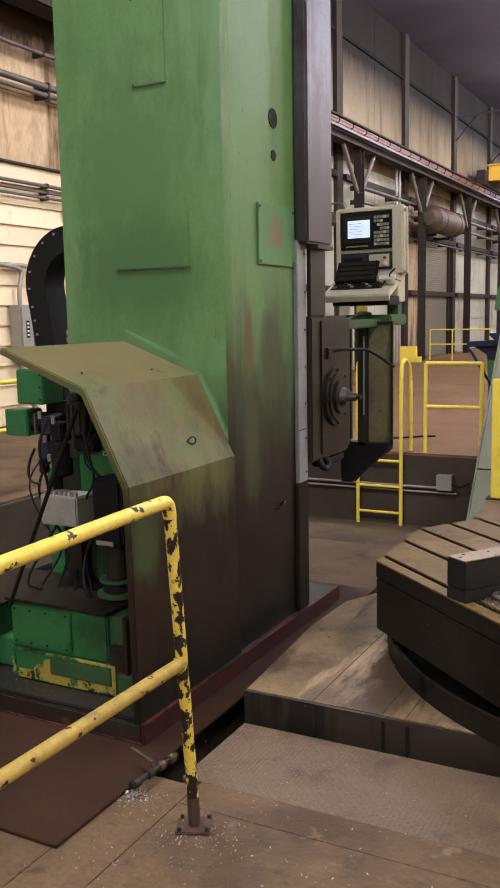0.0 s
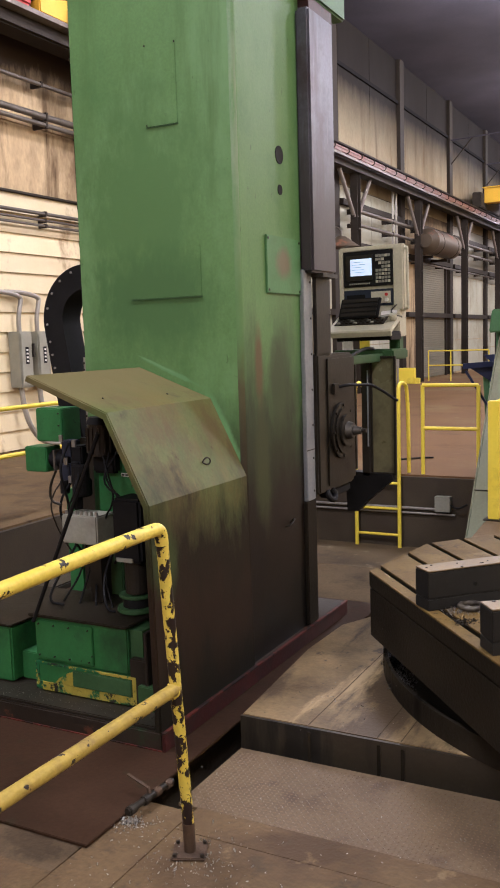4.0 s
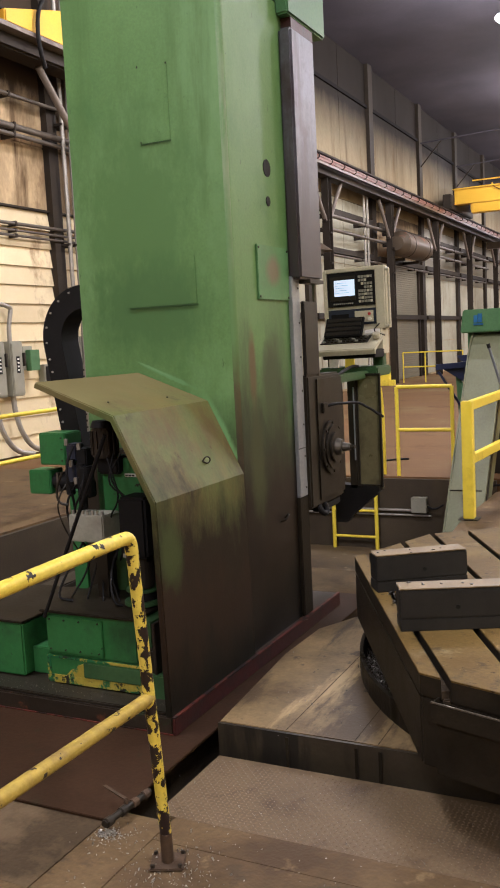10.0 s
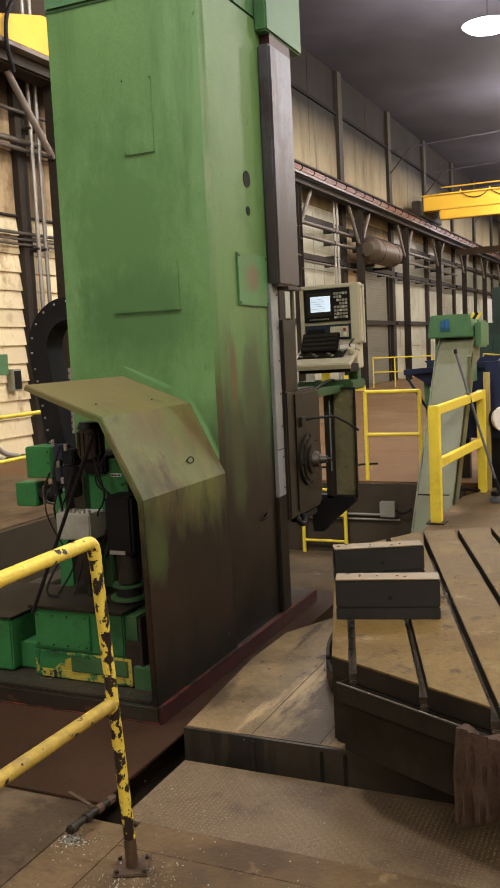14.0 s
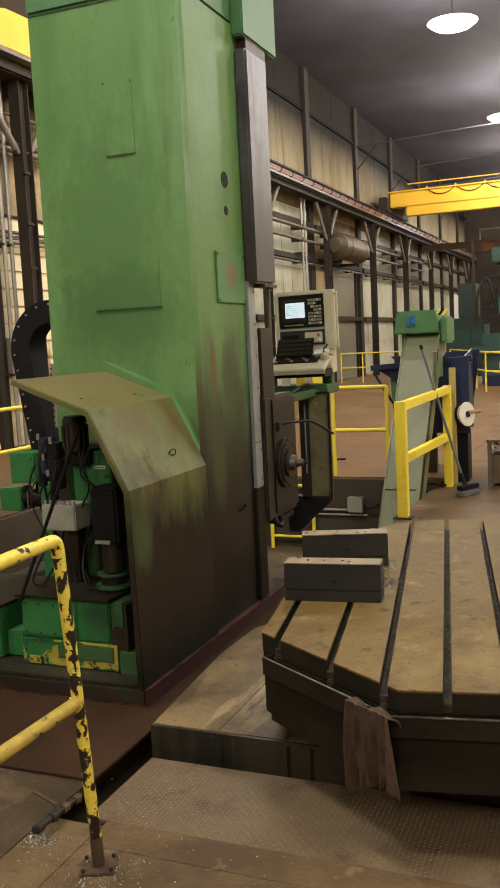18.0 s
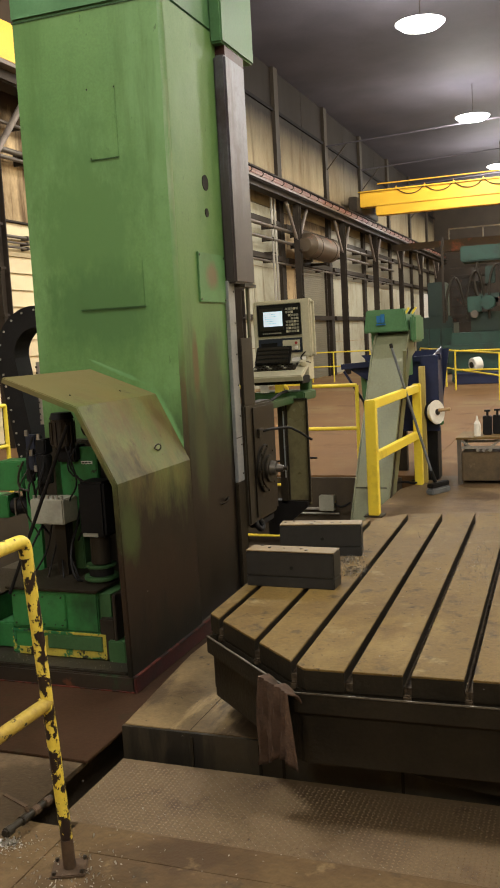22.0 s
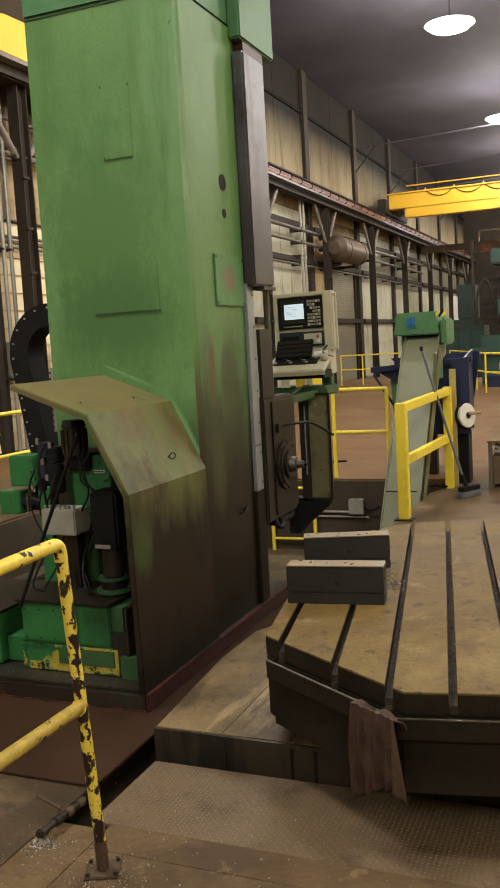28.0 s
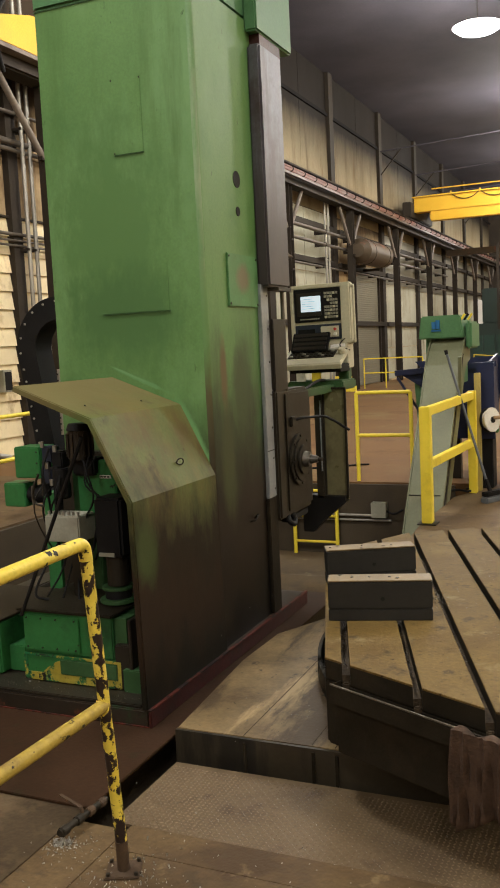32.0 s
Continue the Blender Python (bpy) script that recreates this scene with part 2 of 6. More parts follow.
TABLE_TOP = surf("machined_table_iron", (0.117, 0.074, 0.0213), (0.156, 0.101, 0.0294), 1.6, 0.66, 0.0, 0.12, 70, (0.0856, 0.0523, 0.0157), (0.52, 0.72), 2.4, coarse=0.5,
                 layers=[(12.0, 0.56, 0.66, (0.058, 0.038, 0.016), (1, 1, 1)), (5.5, 0.6, 0.7, (0.19, 0.142, 0.064), (1, 1, 1)), (5.0, 0.52, 0.7, (0.0978, 0.0592, 0.0162), (1, 1, 1)), (2.6, 0.56, 0.72, (0.181, 0.123, 0.0388), (1, 0.6, 1)), (38.0, 0.62, 0.66, (0.0419, 0.0244, 0.00813), (1, 1, 1)), (90.0, 0.66, 0.7, (0.205, 0.144, 0.0531), (1, 1, 1))], spec=0.1)
TABLE_SIDE = surf("oily_cast_iron", (0.0154, 0.0126, 0.00842), (0.0274, 0.0216, 0.0138), 4.0, 0.5, 0.1, 0.15, 70, (0.0299, 0.0216, 0.013), (0.58, 0.72), 3.0, spec=0.08)
BLOCK_STEEL = surf("grey_block_steel", (0.0205, 0.0194, 0.0173), (0.0304, 0.0286, 0.0248), 5.0, 0.5, 0.3, 0.05, 70)
BLOCK_TOP = surf("pale_block_top", (0.138, 0.094, 0.0376), (0.211, 0.147, 0.0612), 8.0, 0.55, 0.0, 0.08, 80)
CHIP = surf("bright_metal_chips", (0.12, 0.11, 0.095), (0.34, 0.32, 0.28), 60.0, 0.35, 0.8, 0.0, 90)
TREAD = surf("tread_plate_steel", (0.133, 0.091, 0.0492), (0.184, 0.128, 0.0698), 2.0, 0.6, 0.0, 0.08, 80, (0.0819, 0.0542, 0.0312), (0.5, 0.66), 2.0, coarse=0.5,
             layers=[(5.0, 0.58, 0.68, (0.0768, 0.0503, 0.0295), (1, 1, 1))], spec=0.25)
BEIGE = surf("beige_enamel", (0.54, 0.5, 0.36), (0.62, 0.58, 0.42), 6.0, 0.42, 0, 0.03, 80, (0.36, 0.33, 0.24), (0.58, 0.75), 6.0)
GREY_BOX = surf("grey_box_paint", (0.27, 0.262, 0.2), (0.33, 0.32, 0.25), 5.0, 0.5, 0, 0.04, 70, (0.22, 0.2, 0.16), (0.58, 0.75), 5.0)
CONVEYOR = surf("olive_grey_sheet", (0.175, 0.185, 0.105), (0.22, 0.228, 0.132), 2.0, 0.45, 0.1, 0.05, 60, (0.15, 0.15, 0.085), (0.52, 0.72), 2.0)
GREEN_SOFT = surf("soft_green_paint", (0.0675, 0.167, 0.0675), (0.1, 0.225, 0.095), 3.0, 0.45, 0, 0.05, 60)
TEAL = surf("teal_machine_paint", (0.02, 0.055, 0.04), (0.03, 0.075, 0.054), 1.5, 0.5, 0, 0.05, 40, (0.02, 0.035, 0.028), (0.5, 0.66), 1.5)
NAVY = surf("navy_bin_paint", (0.014, 0.021, 0.0595), (0.021, 0.028, 0.077), 3.0, 0.45, 0.1, 0.05, 50, (0.035, 0.035, 0.042), (0.6, 0.75), 4.0)
GUARD = surf("olive_guard_sheet", (0.19, 0.17, 0.085), (0.23, 0.205, 0.11), 3.0, 0.3, 0.2, 0.03, 60, (0.06, 0.05, 0.03), (0.5, 0.7), 3.0)
SIDING = surf("cream_siding", (0.72, 0.6, 0.36), (0.8, 0.69, 0.45), 0.8, 0.5, 0, 0.03, 30, (0.5, 0.39, 0.22), (0.55, 0.72), 0.8, per_object=0.1, coarse=0.12,
              layers=[(1.4, 0.58, 0.68, (0.4, 0.29, 0.16), (3, 1, 0.5))], spec=0.06)
WALL_TAN = surf("sooty_wall_board", (0.46, 0.33, 0.175), (0.62, 0.47, 0.27), 0.5, 0.7, 0, 0.1, 20, (0.14, 0.095, 0.05), (0.47, 0.64), 0.45, stretch=(1, 1, 0.45), coarse=0.5,
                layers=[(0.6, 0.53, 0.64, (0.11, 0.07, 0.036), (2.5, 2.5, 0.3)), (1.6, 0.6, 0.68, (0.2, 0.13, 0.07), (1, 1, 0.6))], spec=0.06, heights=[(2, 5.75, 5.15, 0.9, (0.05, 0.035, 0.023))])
WALL_PALE = surf("pale_wall_panel", (0.387, 0.369, 0.275), (0.475, 0.459, 0.353), 0.8, 0.6, 0, 0.05, 30, (0.264, 0.234, 0.155), (0.5, 0.7), 0.6, spec=0.06, layers=[(0.8, 0.58, 0.7, (0.176, 0.135, 0.0774), (2.5, 2.5, 0.4))])
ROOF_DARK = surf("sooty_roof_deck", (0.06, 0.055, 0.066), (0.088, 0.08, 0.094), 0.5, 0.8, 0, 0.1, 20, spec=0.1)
STEEL_FRAME = surf("sooty_steel_frame", (0.0288, 0.0224, 0.016), (0.048, 0.0368, 0.0264), 1.2, 0.7, 0.0, 0.08, 40, (0.024, 0.0192, 0.016), (0.5, 0.7), 1.0, spec=0.15)
RUNWAY = surf("runway_steel", (0.16, 0.135, 0.11), (0.22, 0.18, 0.145), 1.2, 0.55, 0.3, 0.08, 40, (0.08, 0.06, 0.05), (0.52, 0.7), 1.5)
RUNWAY_RED = surf("red_conductor_bar", (0.14, 0.04, 0.025), (0.2, 0.07, 0.045), 2.0, 0.5, 0, 0.05, 40)
PIPE = surf("galvanised_pipe", (0.3, 0.28, 0.24), (0.38, 0.35, 0.3), 3.0, 0.42, 0.5, 0.04, 50)
TANK_TAN = surf("rusty_tan_tank", (0.075, 0.054, 0.034), (0.11, 0.08, 0.048), 1.5, 0.5, 0.1, 0.05, 40, (0.4, 0.12, 0.06), (0.58, 0.72), 1.2)
DOOR_GREY = surf("grey_shutter", (0.19, 0.17, 0.12), (0.24, 0.215, 0.15), 1.0, 0.5, 0.2, 0.05, 40)
CRANE_YELLOW = surf("crane_yellow", (0.72, 0.4, 0.018), (0.8, 0.48, 0.03), 0.8, 0.45, 0, 0.03, 40, (0.6, 0.38, 0.03), (0.58, 0.75), 1.0)
RAG = surf("brown_shop_rag", (0.046, 0.0238, 0.0122), (0.0782, 0.0422, 0.0218), 8.0, 0.95, 0, 0.35, 120, (0.0276, 0.0158, 0.00832), (0.5, 0.66), 9.0, coarse=0.6)
WHITE = surf("white_plastic", (0.75, 0.72, 0.65), (0.8, 0.78, 0.7), 8.0, 0.4, 0, 0.0, 60)
RED = surf("red_plastic", (0.4, 0.03, 0.025), (0.5, 0.05, 0.04), 8.0, 0.35, 0, 0.0, 60)
GREEN_HATCH = surf("hatch_green_enamel", (0.081, 0.198, 0.068), (0.11, 0.26, 0.1), 2.0, 0.45, 0, 0.05, 80, (0.072, 0.153, 0.051), (0.5, 0.7), 5.0,
                   patches=[((0.44, 0.38, 1.92), (0.2, 0.1, 0.09), 1.2, (0.153, 0.126, 0.0723))])
HEAD_BROWN = surf("brown_head_steel", (0.014, 0.0115, 0.0078), (0.0238, 0.0184, 0.0119), 4.0, 0.42, 0.35, 0.08, 70)
RUST = surf("rusty_steel", (0.06, 0.038, 0.022), (0.1, 0.06, 0.032), 18.0, 0.75, 0.1, 0.3, 120)
NAVY_TRIM = surf("blue_black_trim", (0.02, 0.025, 0.04), (0.03, 0.035, 0.055), 8.0, 0.4, 0, 0.02, 60)
MARK_BLUE = surf("blue_print", (0.02, 0.12, 0.3), (0.03, 0.16, 0.36), 20.0, 0.5, 0, 0.0, 60)
BROOM_GREY = surf("blue_grey_plastic", (0.1, 0.11, 0.12), (0.14, 0.15, 0.16), 10.0, 0.55, 0, 0.05, 80)
POST_YELLOW = surf("faded_yellow_post", (0.42, 0.33, 0.09), (0.5, 0.4, 0.12), 5.0, 0.6, 0, 0.1, 60, (0.3, 0.22, 0.08), (0.55, 0.7), 5.0)
WOOD = surf("pale_wood", (0.35, 0.22, 0.1), (0.42, 0.28, 0.14), 6.0, 0.6, 0, 0.1, 60, stretch=(1, 8, 8))
GREEN_SIDE = surf("side_green_enamel", (0.0963, 0.2, 0.0608), (0.129, 0.248, 0.0768), 1.1, 0.42, 0, 0.05, 90, (0.0602, 0.146, 0.044), (0.5, 0.75), 2.2,
                  layers=[(1.3, 0.52, 0.75, (0.146, 0.258, 0.096), (1, 1, 0.6)), (0.7, 0.53, 0.66, (0.0645, 0.112, 0.036), (5, 5, 0.5)), (0.55, 0.64, 0.72, (0.16, 0.1, 0.04), (5, 5, 0.5)), (30.0, 0.64, 0.7, (0.06, 0.1, 0.035), (1, 1, 0.4))],
                  heights=[(2, 1.1, 1.75, 1.6, (0.0387, 0.0645, 0.0272)), (2, 0.8, 1.4, 1.2, (0.0142, 0.00967, 0.0066)), (2, 0.35, 0.75, 1.6, (0.0193, 0.0129, 0.0078)), (2, 0.2, 0.5, 1.4, (0.00773, 0.00645, 0.0048))],
                  patches=[((0.43, 0.11, 1.45), (0.258, 0.0473, 0.24), 1.1, (0.107, 0.0731, 0.032)), ((0.43, 0.32, 1.35), (0.258, 0.146, 0.32), 1.4, (0.043, 0.0645, 0.0256)), ((0.43, 0.12, 1.0), (0.3, 0.1, 0.35), 1.4, (0.043, 0.0516, 0.02))])
# Stained tan boards that turn near black between 7.0 and 8.6 m.
WALL_UPPER = surf("upper_board_dark_to_roof", (0.287, 0.234, 0.139), (0.353, 0.291, 0.18), 0.5, 0.7, 0, 0.1, 20, (0.213, 0.164, 0.0943), (0.48, 0.68), 0.5, stretch=(1, 1, 0.4), coarse=0.4,
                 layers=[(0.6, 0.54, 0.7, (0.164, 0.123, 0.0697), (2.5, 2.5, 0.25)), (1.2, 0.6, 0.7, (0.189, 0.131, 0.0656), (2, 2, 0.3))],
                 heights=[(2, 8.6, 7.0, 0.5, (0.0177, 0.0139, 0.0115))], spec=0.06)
GRIMY_YELLOW = surf("half_flaked_yellow", (0.36, 0.29, 0.03), (0.45, 0.37, 0.05), 5.0, 0.5, 0, 0.1, 60, (0.014, 0.12, 0.04), (0.5, 0.53), 9.0, coarse=0.5,
                    layers=[(18.0, 0.56, 0.6, (0.02, 0.016, 0.012), (1, 1, 1))])
TREAD_TIP = surf("worn_tread_lugs", (0.16, 0.113, 0.069), (0.26, 0.189, 0.118), 3.0, 0.34, 0.55, 0.0, 80)
CHIP_BRIGHT = surf("pale_metal_chips", (0.3, 0.28, 0.25), (0.6, 0.57, 0.5), 60.0, 0.4, 0.5, 0.0, 90)
DARK_CONCRETE = surf("dark_oily_concrete", (0.048, 0.032, 0.017), (0.085, 0.058, 0.031), 2.0, 0.65, 0, 0.25, 50, (0.12, 0.084, 0.046), (0.47, 0.6), 3.0, coarse=0.6, spec=0.15)
SHEET_OLIVE = surf("oily_olive_plate", (0.09, 0.062, 0.03), (0.14, 0.098, 0.05), 1.6, 0.75, 0, 0.1, 60, (0.03904, 0.02646, 0.01447), (0.48, 0.64), 1.8, coarse=0.6, spec=0.06)
DULL_STEEL = surf("dull_spindle_steel", (0.106, 0.0959, 0.0796), (0.159, 0.146, 0.122), 12.0, 0.4, 0.7, 0.03, 60)
RED_LINE = surf("worn_red_edge", (0.096, 0.018, 0.012), (0.132, 0.03, 0.018), 5.0, 0.5, 0, 0.05, 60, (0.015, 0.0096, 0.0072), (0.47, 0.55), 6.0)
SLOT_DIRT = surf("slot_dirt", (0.05287, 0.036, 0.01906), (0.08987, 0.063, 0.03481), 14.0, 0.8, 0, 0.4, 120, (0.02643, 0.018, 0.009946), (0.5, 0.62), 20.0, coarse=0.6, spec=0.2)
PIPE_DARK = surf("dull_pipe", (0.1, 0.085, 0.065), (0.15, 0.125, 0.1), 3.0, 0.5, 0.4, 0.04, 50)
ROOF_STEEL = surf("black_roof_steel", (0.0125, 0.0115, 0.012), (0.02, 0.018, 0.018), 1.0, 0.85, 0, 0.05, 30, spec=0.05)
TEAL_DARK = surf("dark_teal_machine", (0.018, 0.035, 0.027), (0.028, 0.05, 0.036), 1.5, 0.5, 0, 0.05, 40)
BED_DARK = surf("dark_bed_face", (0.0285, 0.022, 0.0136), (0.0475, 0.037, 0.0221), 2.0, 0.42, 0.05, 0.1, 60, (0.07125, 0.055, 0.0306), (0.56, 0.72), 3.0,
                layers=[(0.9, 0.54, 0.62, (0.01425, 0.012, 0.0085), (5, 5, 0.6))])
BED_TOP = surf("oily_bed_top", (0.185, 0.126, 0.05802), (0.2643, 0.185, 0.08702), 2.0, 0.46, 0.05, 0.12, 60, (0.08987, 0.06, 0.02984), (0.48, 0.66), 1.8, coarse=0.5,
               layers=[(1.2, 0.49, 0.55, (0.07, 0.047, 0.025), (3, 0.7, 1)), (3.0, 0.58, 0.62, (0.05, 0.034, 0.02), (1, 1, 1)), (1.0, 0.55, 0.62, (0.3595, 0.26, 0.1285), (3, 0.6, 1)), (24.0, 0.64, 0.7, (0.05815, 0.04, 0.02155), (1, 1, 1))], spec=0.2)
BASE_DARK = surf("dark_base_steel", (0.0209, 0.016, 0.01105), (0.0361, 0.026, 0.017), 3.0, 0.45, 0.1, 0.15, 60, (0.0114, 0.05, 0.017), (0.6, 0.7), 3.0,
                 layers=[(9.0, 0.6, 0.66, (0.095, 0.035, 0.017), (1, 1, 1))])
GREEN_DEEP = surf("deep_green_paint", (0.028, 0.077, 0.0252), (0.049, 0.112, 0.0392), 4.0, 0.45, 0, 0.05, 60)
# Pale corner enamel: edge wear plus the corner's highlight, painted in, fading lower down.
GREEN_EDGE = surf("corner_wear_and_highlight", (0.13, 0.26, 0.1), (0.167, 0.273, 0.128), 3.0, 0.35, 0, 0.05, 90, (0.229, 0.29, 0.17), (0.5, 0.6), 3.0,
                  layers=[(1.2, 0.48, 0.62, (0.255, 0.317, 0.196), (6, 6, 0.6))], heights=[(2, 1.75, 2.35, 0.5, (0.106, 0.202, 0.068)), (2, 1.35, 1.6, 0.5, (0.0748, 0.066, 0.0298)), (2, 0.9, 1.3, 0.7, (0.0229, 0.0158, 0.011))])
PIT_FLOOR = surf("stained_pit_floor", (0.1, 0.07, 0.036), (0.145, 0.103, 0.055), 1.4, 0.65, 0, 0.2, 50, (0.06, 0.044, 0.028), (0.48, 0.62), 1.3, coarse=0.5,
                 layers=[(3.5, 0.6, 0.68, (0.21, 0.165, 0.1), (1, 1, 1))], spec=0.2)
LIP_EDGE = surf("worn_lip_steel", (0.1, 0.085, 0.06), (0.117, 0.0975, 0.0715), 9.0, 0.45, 0.3, 0.03, 70, (0.026, 0.0195, 0.013), (0.5, 0.6), 6.0)
RUNWAY_PINK = surf("faded_red_panel", (0.2, 0.125, 0.1), (0.28, 0.19, 0.155), 1.5, 0.6, 0, 0.05, 40, (0.17, 0.055, 0.035), (0.46, 0.62), 0.5, coarse=0.5, layers=[(5.0, 0.58, 0.66, (0.06, 0.04, 0.032), (1, 1, 1))])
RIVET = surf("dull_rivet", (0.3, 0.28, 0.23), (0.4, 0.37, 0.3), 9.0, 0.5, 0.2, 0.0, 60)
SCREEN_LINE = surf("screen_text", (0.35, 0.4, 0.45), (0.42, 0.47, 0.52), 20.0, 0.5, 0, 0.0, 60)
SCREEN = glow("lit_screen", (0.72, 0.86, 0.9), 0.55)
LAMP_GLOW = glow("lamp_lens", (1.0, 0.97, 0.92), 30.0)

# ---- mesh helpers ----
ORIGIN = {}


def thing(name, at, label, category, group="", kind=""):
    ob = new(name)
    ob.location, ob.empty_display_size = at, 0.1
    ORIGIN[ob] = Vector(at)
    return tagged(ob, label, category, group, kind)


def part(name, bm, material, parent=None, label="", bevel=0.0, smooth=False):
    """Links a bmesh in world places as ONE mesh under a thing or a part."""
    if bevel:
        bmesh.ops.bevel(bm, geom=bm.edges[:], offset=bevel, segments=2, affect="EDGES", clamp_overlap=True)
    off = ORIGIN.get(parent, Vector())
    if off.length:
        bmesh.ops.translate(bm, verts=bm.verts[:], vec=-off)
    bmesh.ops.recalc_face_normals(bm, faces=bm.faces[:])
    me = bpy.data.meshes.new(name)
    bm.to_mesh(me)
    bm.free()
    me.materials.append(material)
    if smooth:
        for p in me.polygons:
            p.use_smooth = True
        try:
            me.set_sharp_from_angle(angle=radians(35))
        except AttributeError:
            pass
    ob = new(name, me)
    ob.parent = parent
    ORIGIN[ob] = off
    return tagged(ob, label)


def solid(name, bm, material, label, category, group="", kind="", bevel=0.0, smooth=False):
    """A thing of one mesh."""
    return tagged(part(name, bm, material, None, "", bevel, smooth), label, category, group, kind)


def box(x0, x1, y0, y1, z0, z1, bm=None):
    bm = bm or bmesh.new()
    bmesh.ops.create_cube(bm, size=1, matrix=Matrix.Translation(((x0 + x1) / 2, (y0 + y1) / 2, (z0 + z1) / 2)) @ Matrix.Diagonal((x1 - x0, y1 - y0, z1 - z0, 1)))
    return bm


def obox(m, sx, sy, sz, bm=None):
    """A box of that size centred on a pose."""
    bm = bm or bmesh.new()
    bmesh.ops.create_cube(bm, size=1, matrix=m @ Matrix.Diagonal((sx, sy, sz, 1)))
    return bm


def rod(a, b, r, r2=None, seg=12, bm=None):
    bm = bm or bmesh.new()
    a, b = Vector(a), Vector(b)
    m = Matrix.Translation((a + b) / 2) @ (b - a).to_track_quat("Z", "Y").to_matrix().to_4x4()
    bmesh.ops.create_cone(bm, cap_ends=True, segments=seg, radius1=r, radius2=r if r2 is None else r2, depth=(b - a).length, matrix=m)
    return bm


def bar(a, b, w, h, bm=None):
    """A rectangular bar from a to b, w wide and h high."""
    a, b = Vector(a), Vector(b)
    m = Matrix.Translation((a + b) / 2) @ (b - a).to_track_quat("Y", "Z").to_matrix().to_4x4()
    return obox(m, w, (b - a).length, h, bm)


def tube(points, r, seg=10, bm=None, rounds=2):
    """A pipe or hose along points, its bends rounded."""
    bm = bm or bmesh.new()
    p = [Vector(v) for v in points]
    for _ in range(rounds):
        q = [p[0]]
        for a, b in zip(p, p[1:]):
            q += [a.lerp(b, 0.25), a.lerp(b, 0.75)]
        p = q + [p[-1]]
    rings, up = [], Vector((0.31, 0.17, 0.93))
    for i, v in enumerate(p):
        d = (p[min(i + 1, len(p) - 1)] - p[max(i - 1, 0)]).normalized()
        s = d.cross(up).normalized() if d.cross(up).length > 1e-3 else d.cross(Vector((1, 0, 0))).normalized()
        u = s.cross(d)
        up = u
        rings.append([bm.verts.new(v + r * (math.cos(k * math.tau / seg) * s + math.sin(k * math.tau / seg) * u)) for k in range(seg)])
    for a, b in zip(rings, rings[1:]):
        for k in range(seg):
            bm.faces.new((a[k], a[(k + 1) % seg], b[(k + 1) % seg], b[k]))
    bm.faces.new(rings[0])
    bm.faces.new(rings[-1][::-1])
    return bm


def prism(poly, lo, hi, axis="z", bm=None):
    """A polygon pushed from lo to hi along an axis. For x the polygon is (y, z), for y it is (x, z)."""
    bm = bm or bmesh.new()

    def at(u, v, w):
        return (u, v, w) if axis == "z" else (w, u, v) if axis == "x" else (u, w, v)

    a = [bm.verts.new(at(u, v, lo)) for u, v in poly]
    b = [bm.verts.new(at(u, v, hi)) for u, v in poly]
    bm.faces.new(a)
    bm.faces.new(b)
    for i in range(len(poly)):
        j = (i + 1) % len(poly)
        bm.faces.new((a[i], a[j], b[j], b[i]))
    return bm


# ---- structure ----
WX = -9.4  # inner face of the long wall
END = 62.0


def structure(name, bm, material, label, category, bevel=0.0):
    return solid(name, bm, material, label, category, "", "structure", bevel)


# concrete floor round the pit, in slabs that butt end to end
structure("floor", box(-1.5775, 9.0, -16.0, 2.5375, -0.3, 0.0), CONCRETE, "oil-stained brown concrete shop floor with chips", "floor")
structure("floor", box(-1.5775, 9.0, 2.5405, 2.6835, -0.3, 0.0), CONCRETE, "concrete kerb strip along the tread plate", "floor")
structure("floor", box(-1.785, -1.581, 2.18, 2.65, -0.3, 0.0), CONCRETE, "chipped concrete corner beside the cover sheet", "floor")
structure("floor", box(-1.785, -1.581, -16.0, 2.18, -0.3, 0.0), CONCRETE, "oil-stained concrete floor strip under the railing", "floor")
structure("floor_bed", box(-9.3, 8.9, -15.9, 2.6, -0.34, -0.005), PIT_CONCRETE, "dark dirt in the floor joints", "floor")
structure("floor", box(-9.4, -1.788, -16.0, 2.18, -0.3, 0.0), CONCRETE, "oil-stained brown concrete shop floor beside steel cover sheet", "floor")
structure("floor", box(-9.4, -5.55, 2.18, 9.95, -1.1, 0.0), CONCRETE, "light concrete floor ledge along the siding wall", "floor")
structure("floor", box(-9.4, -1.75, 9.95, END, -1.1, 0.0), RED_FLOOR, "worn red painted concrete shop floor", "floor")
structure("floor", box(-1.75, 9.0, 9.95, END, -1.1, -0.004), RED_FLOOR, "worn red painted concrete shop aisle floor", "floor")
structure("floor", prism([(-1.72, 7.0), (9, 7.0), (9, 9.95), (-1.6, 9.95), (-1.62, 9.45), (-1.75, 9.1), (-1.76, 7.6)], -1.1, 0.0), CONCRETE, "brown concrete floor behind the rotary table", "floor")
structure("floor", box(3.6, 9.0, 2.682, 7.0, -1.1, 0.0), CONCRETE, "brown concrete floor beside the rotary table", "floor")
structure("pit_floor", box(-5.55, 3.6, 2.18, 9.95, -1.1, -0.82), PIT_FLOOR, "dark oily concrete floor of the machine pit", "pit floor")
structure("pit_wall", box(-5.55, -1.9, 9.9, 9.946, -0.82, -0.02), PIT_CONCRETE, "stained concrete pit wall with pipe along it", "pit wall")
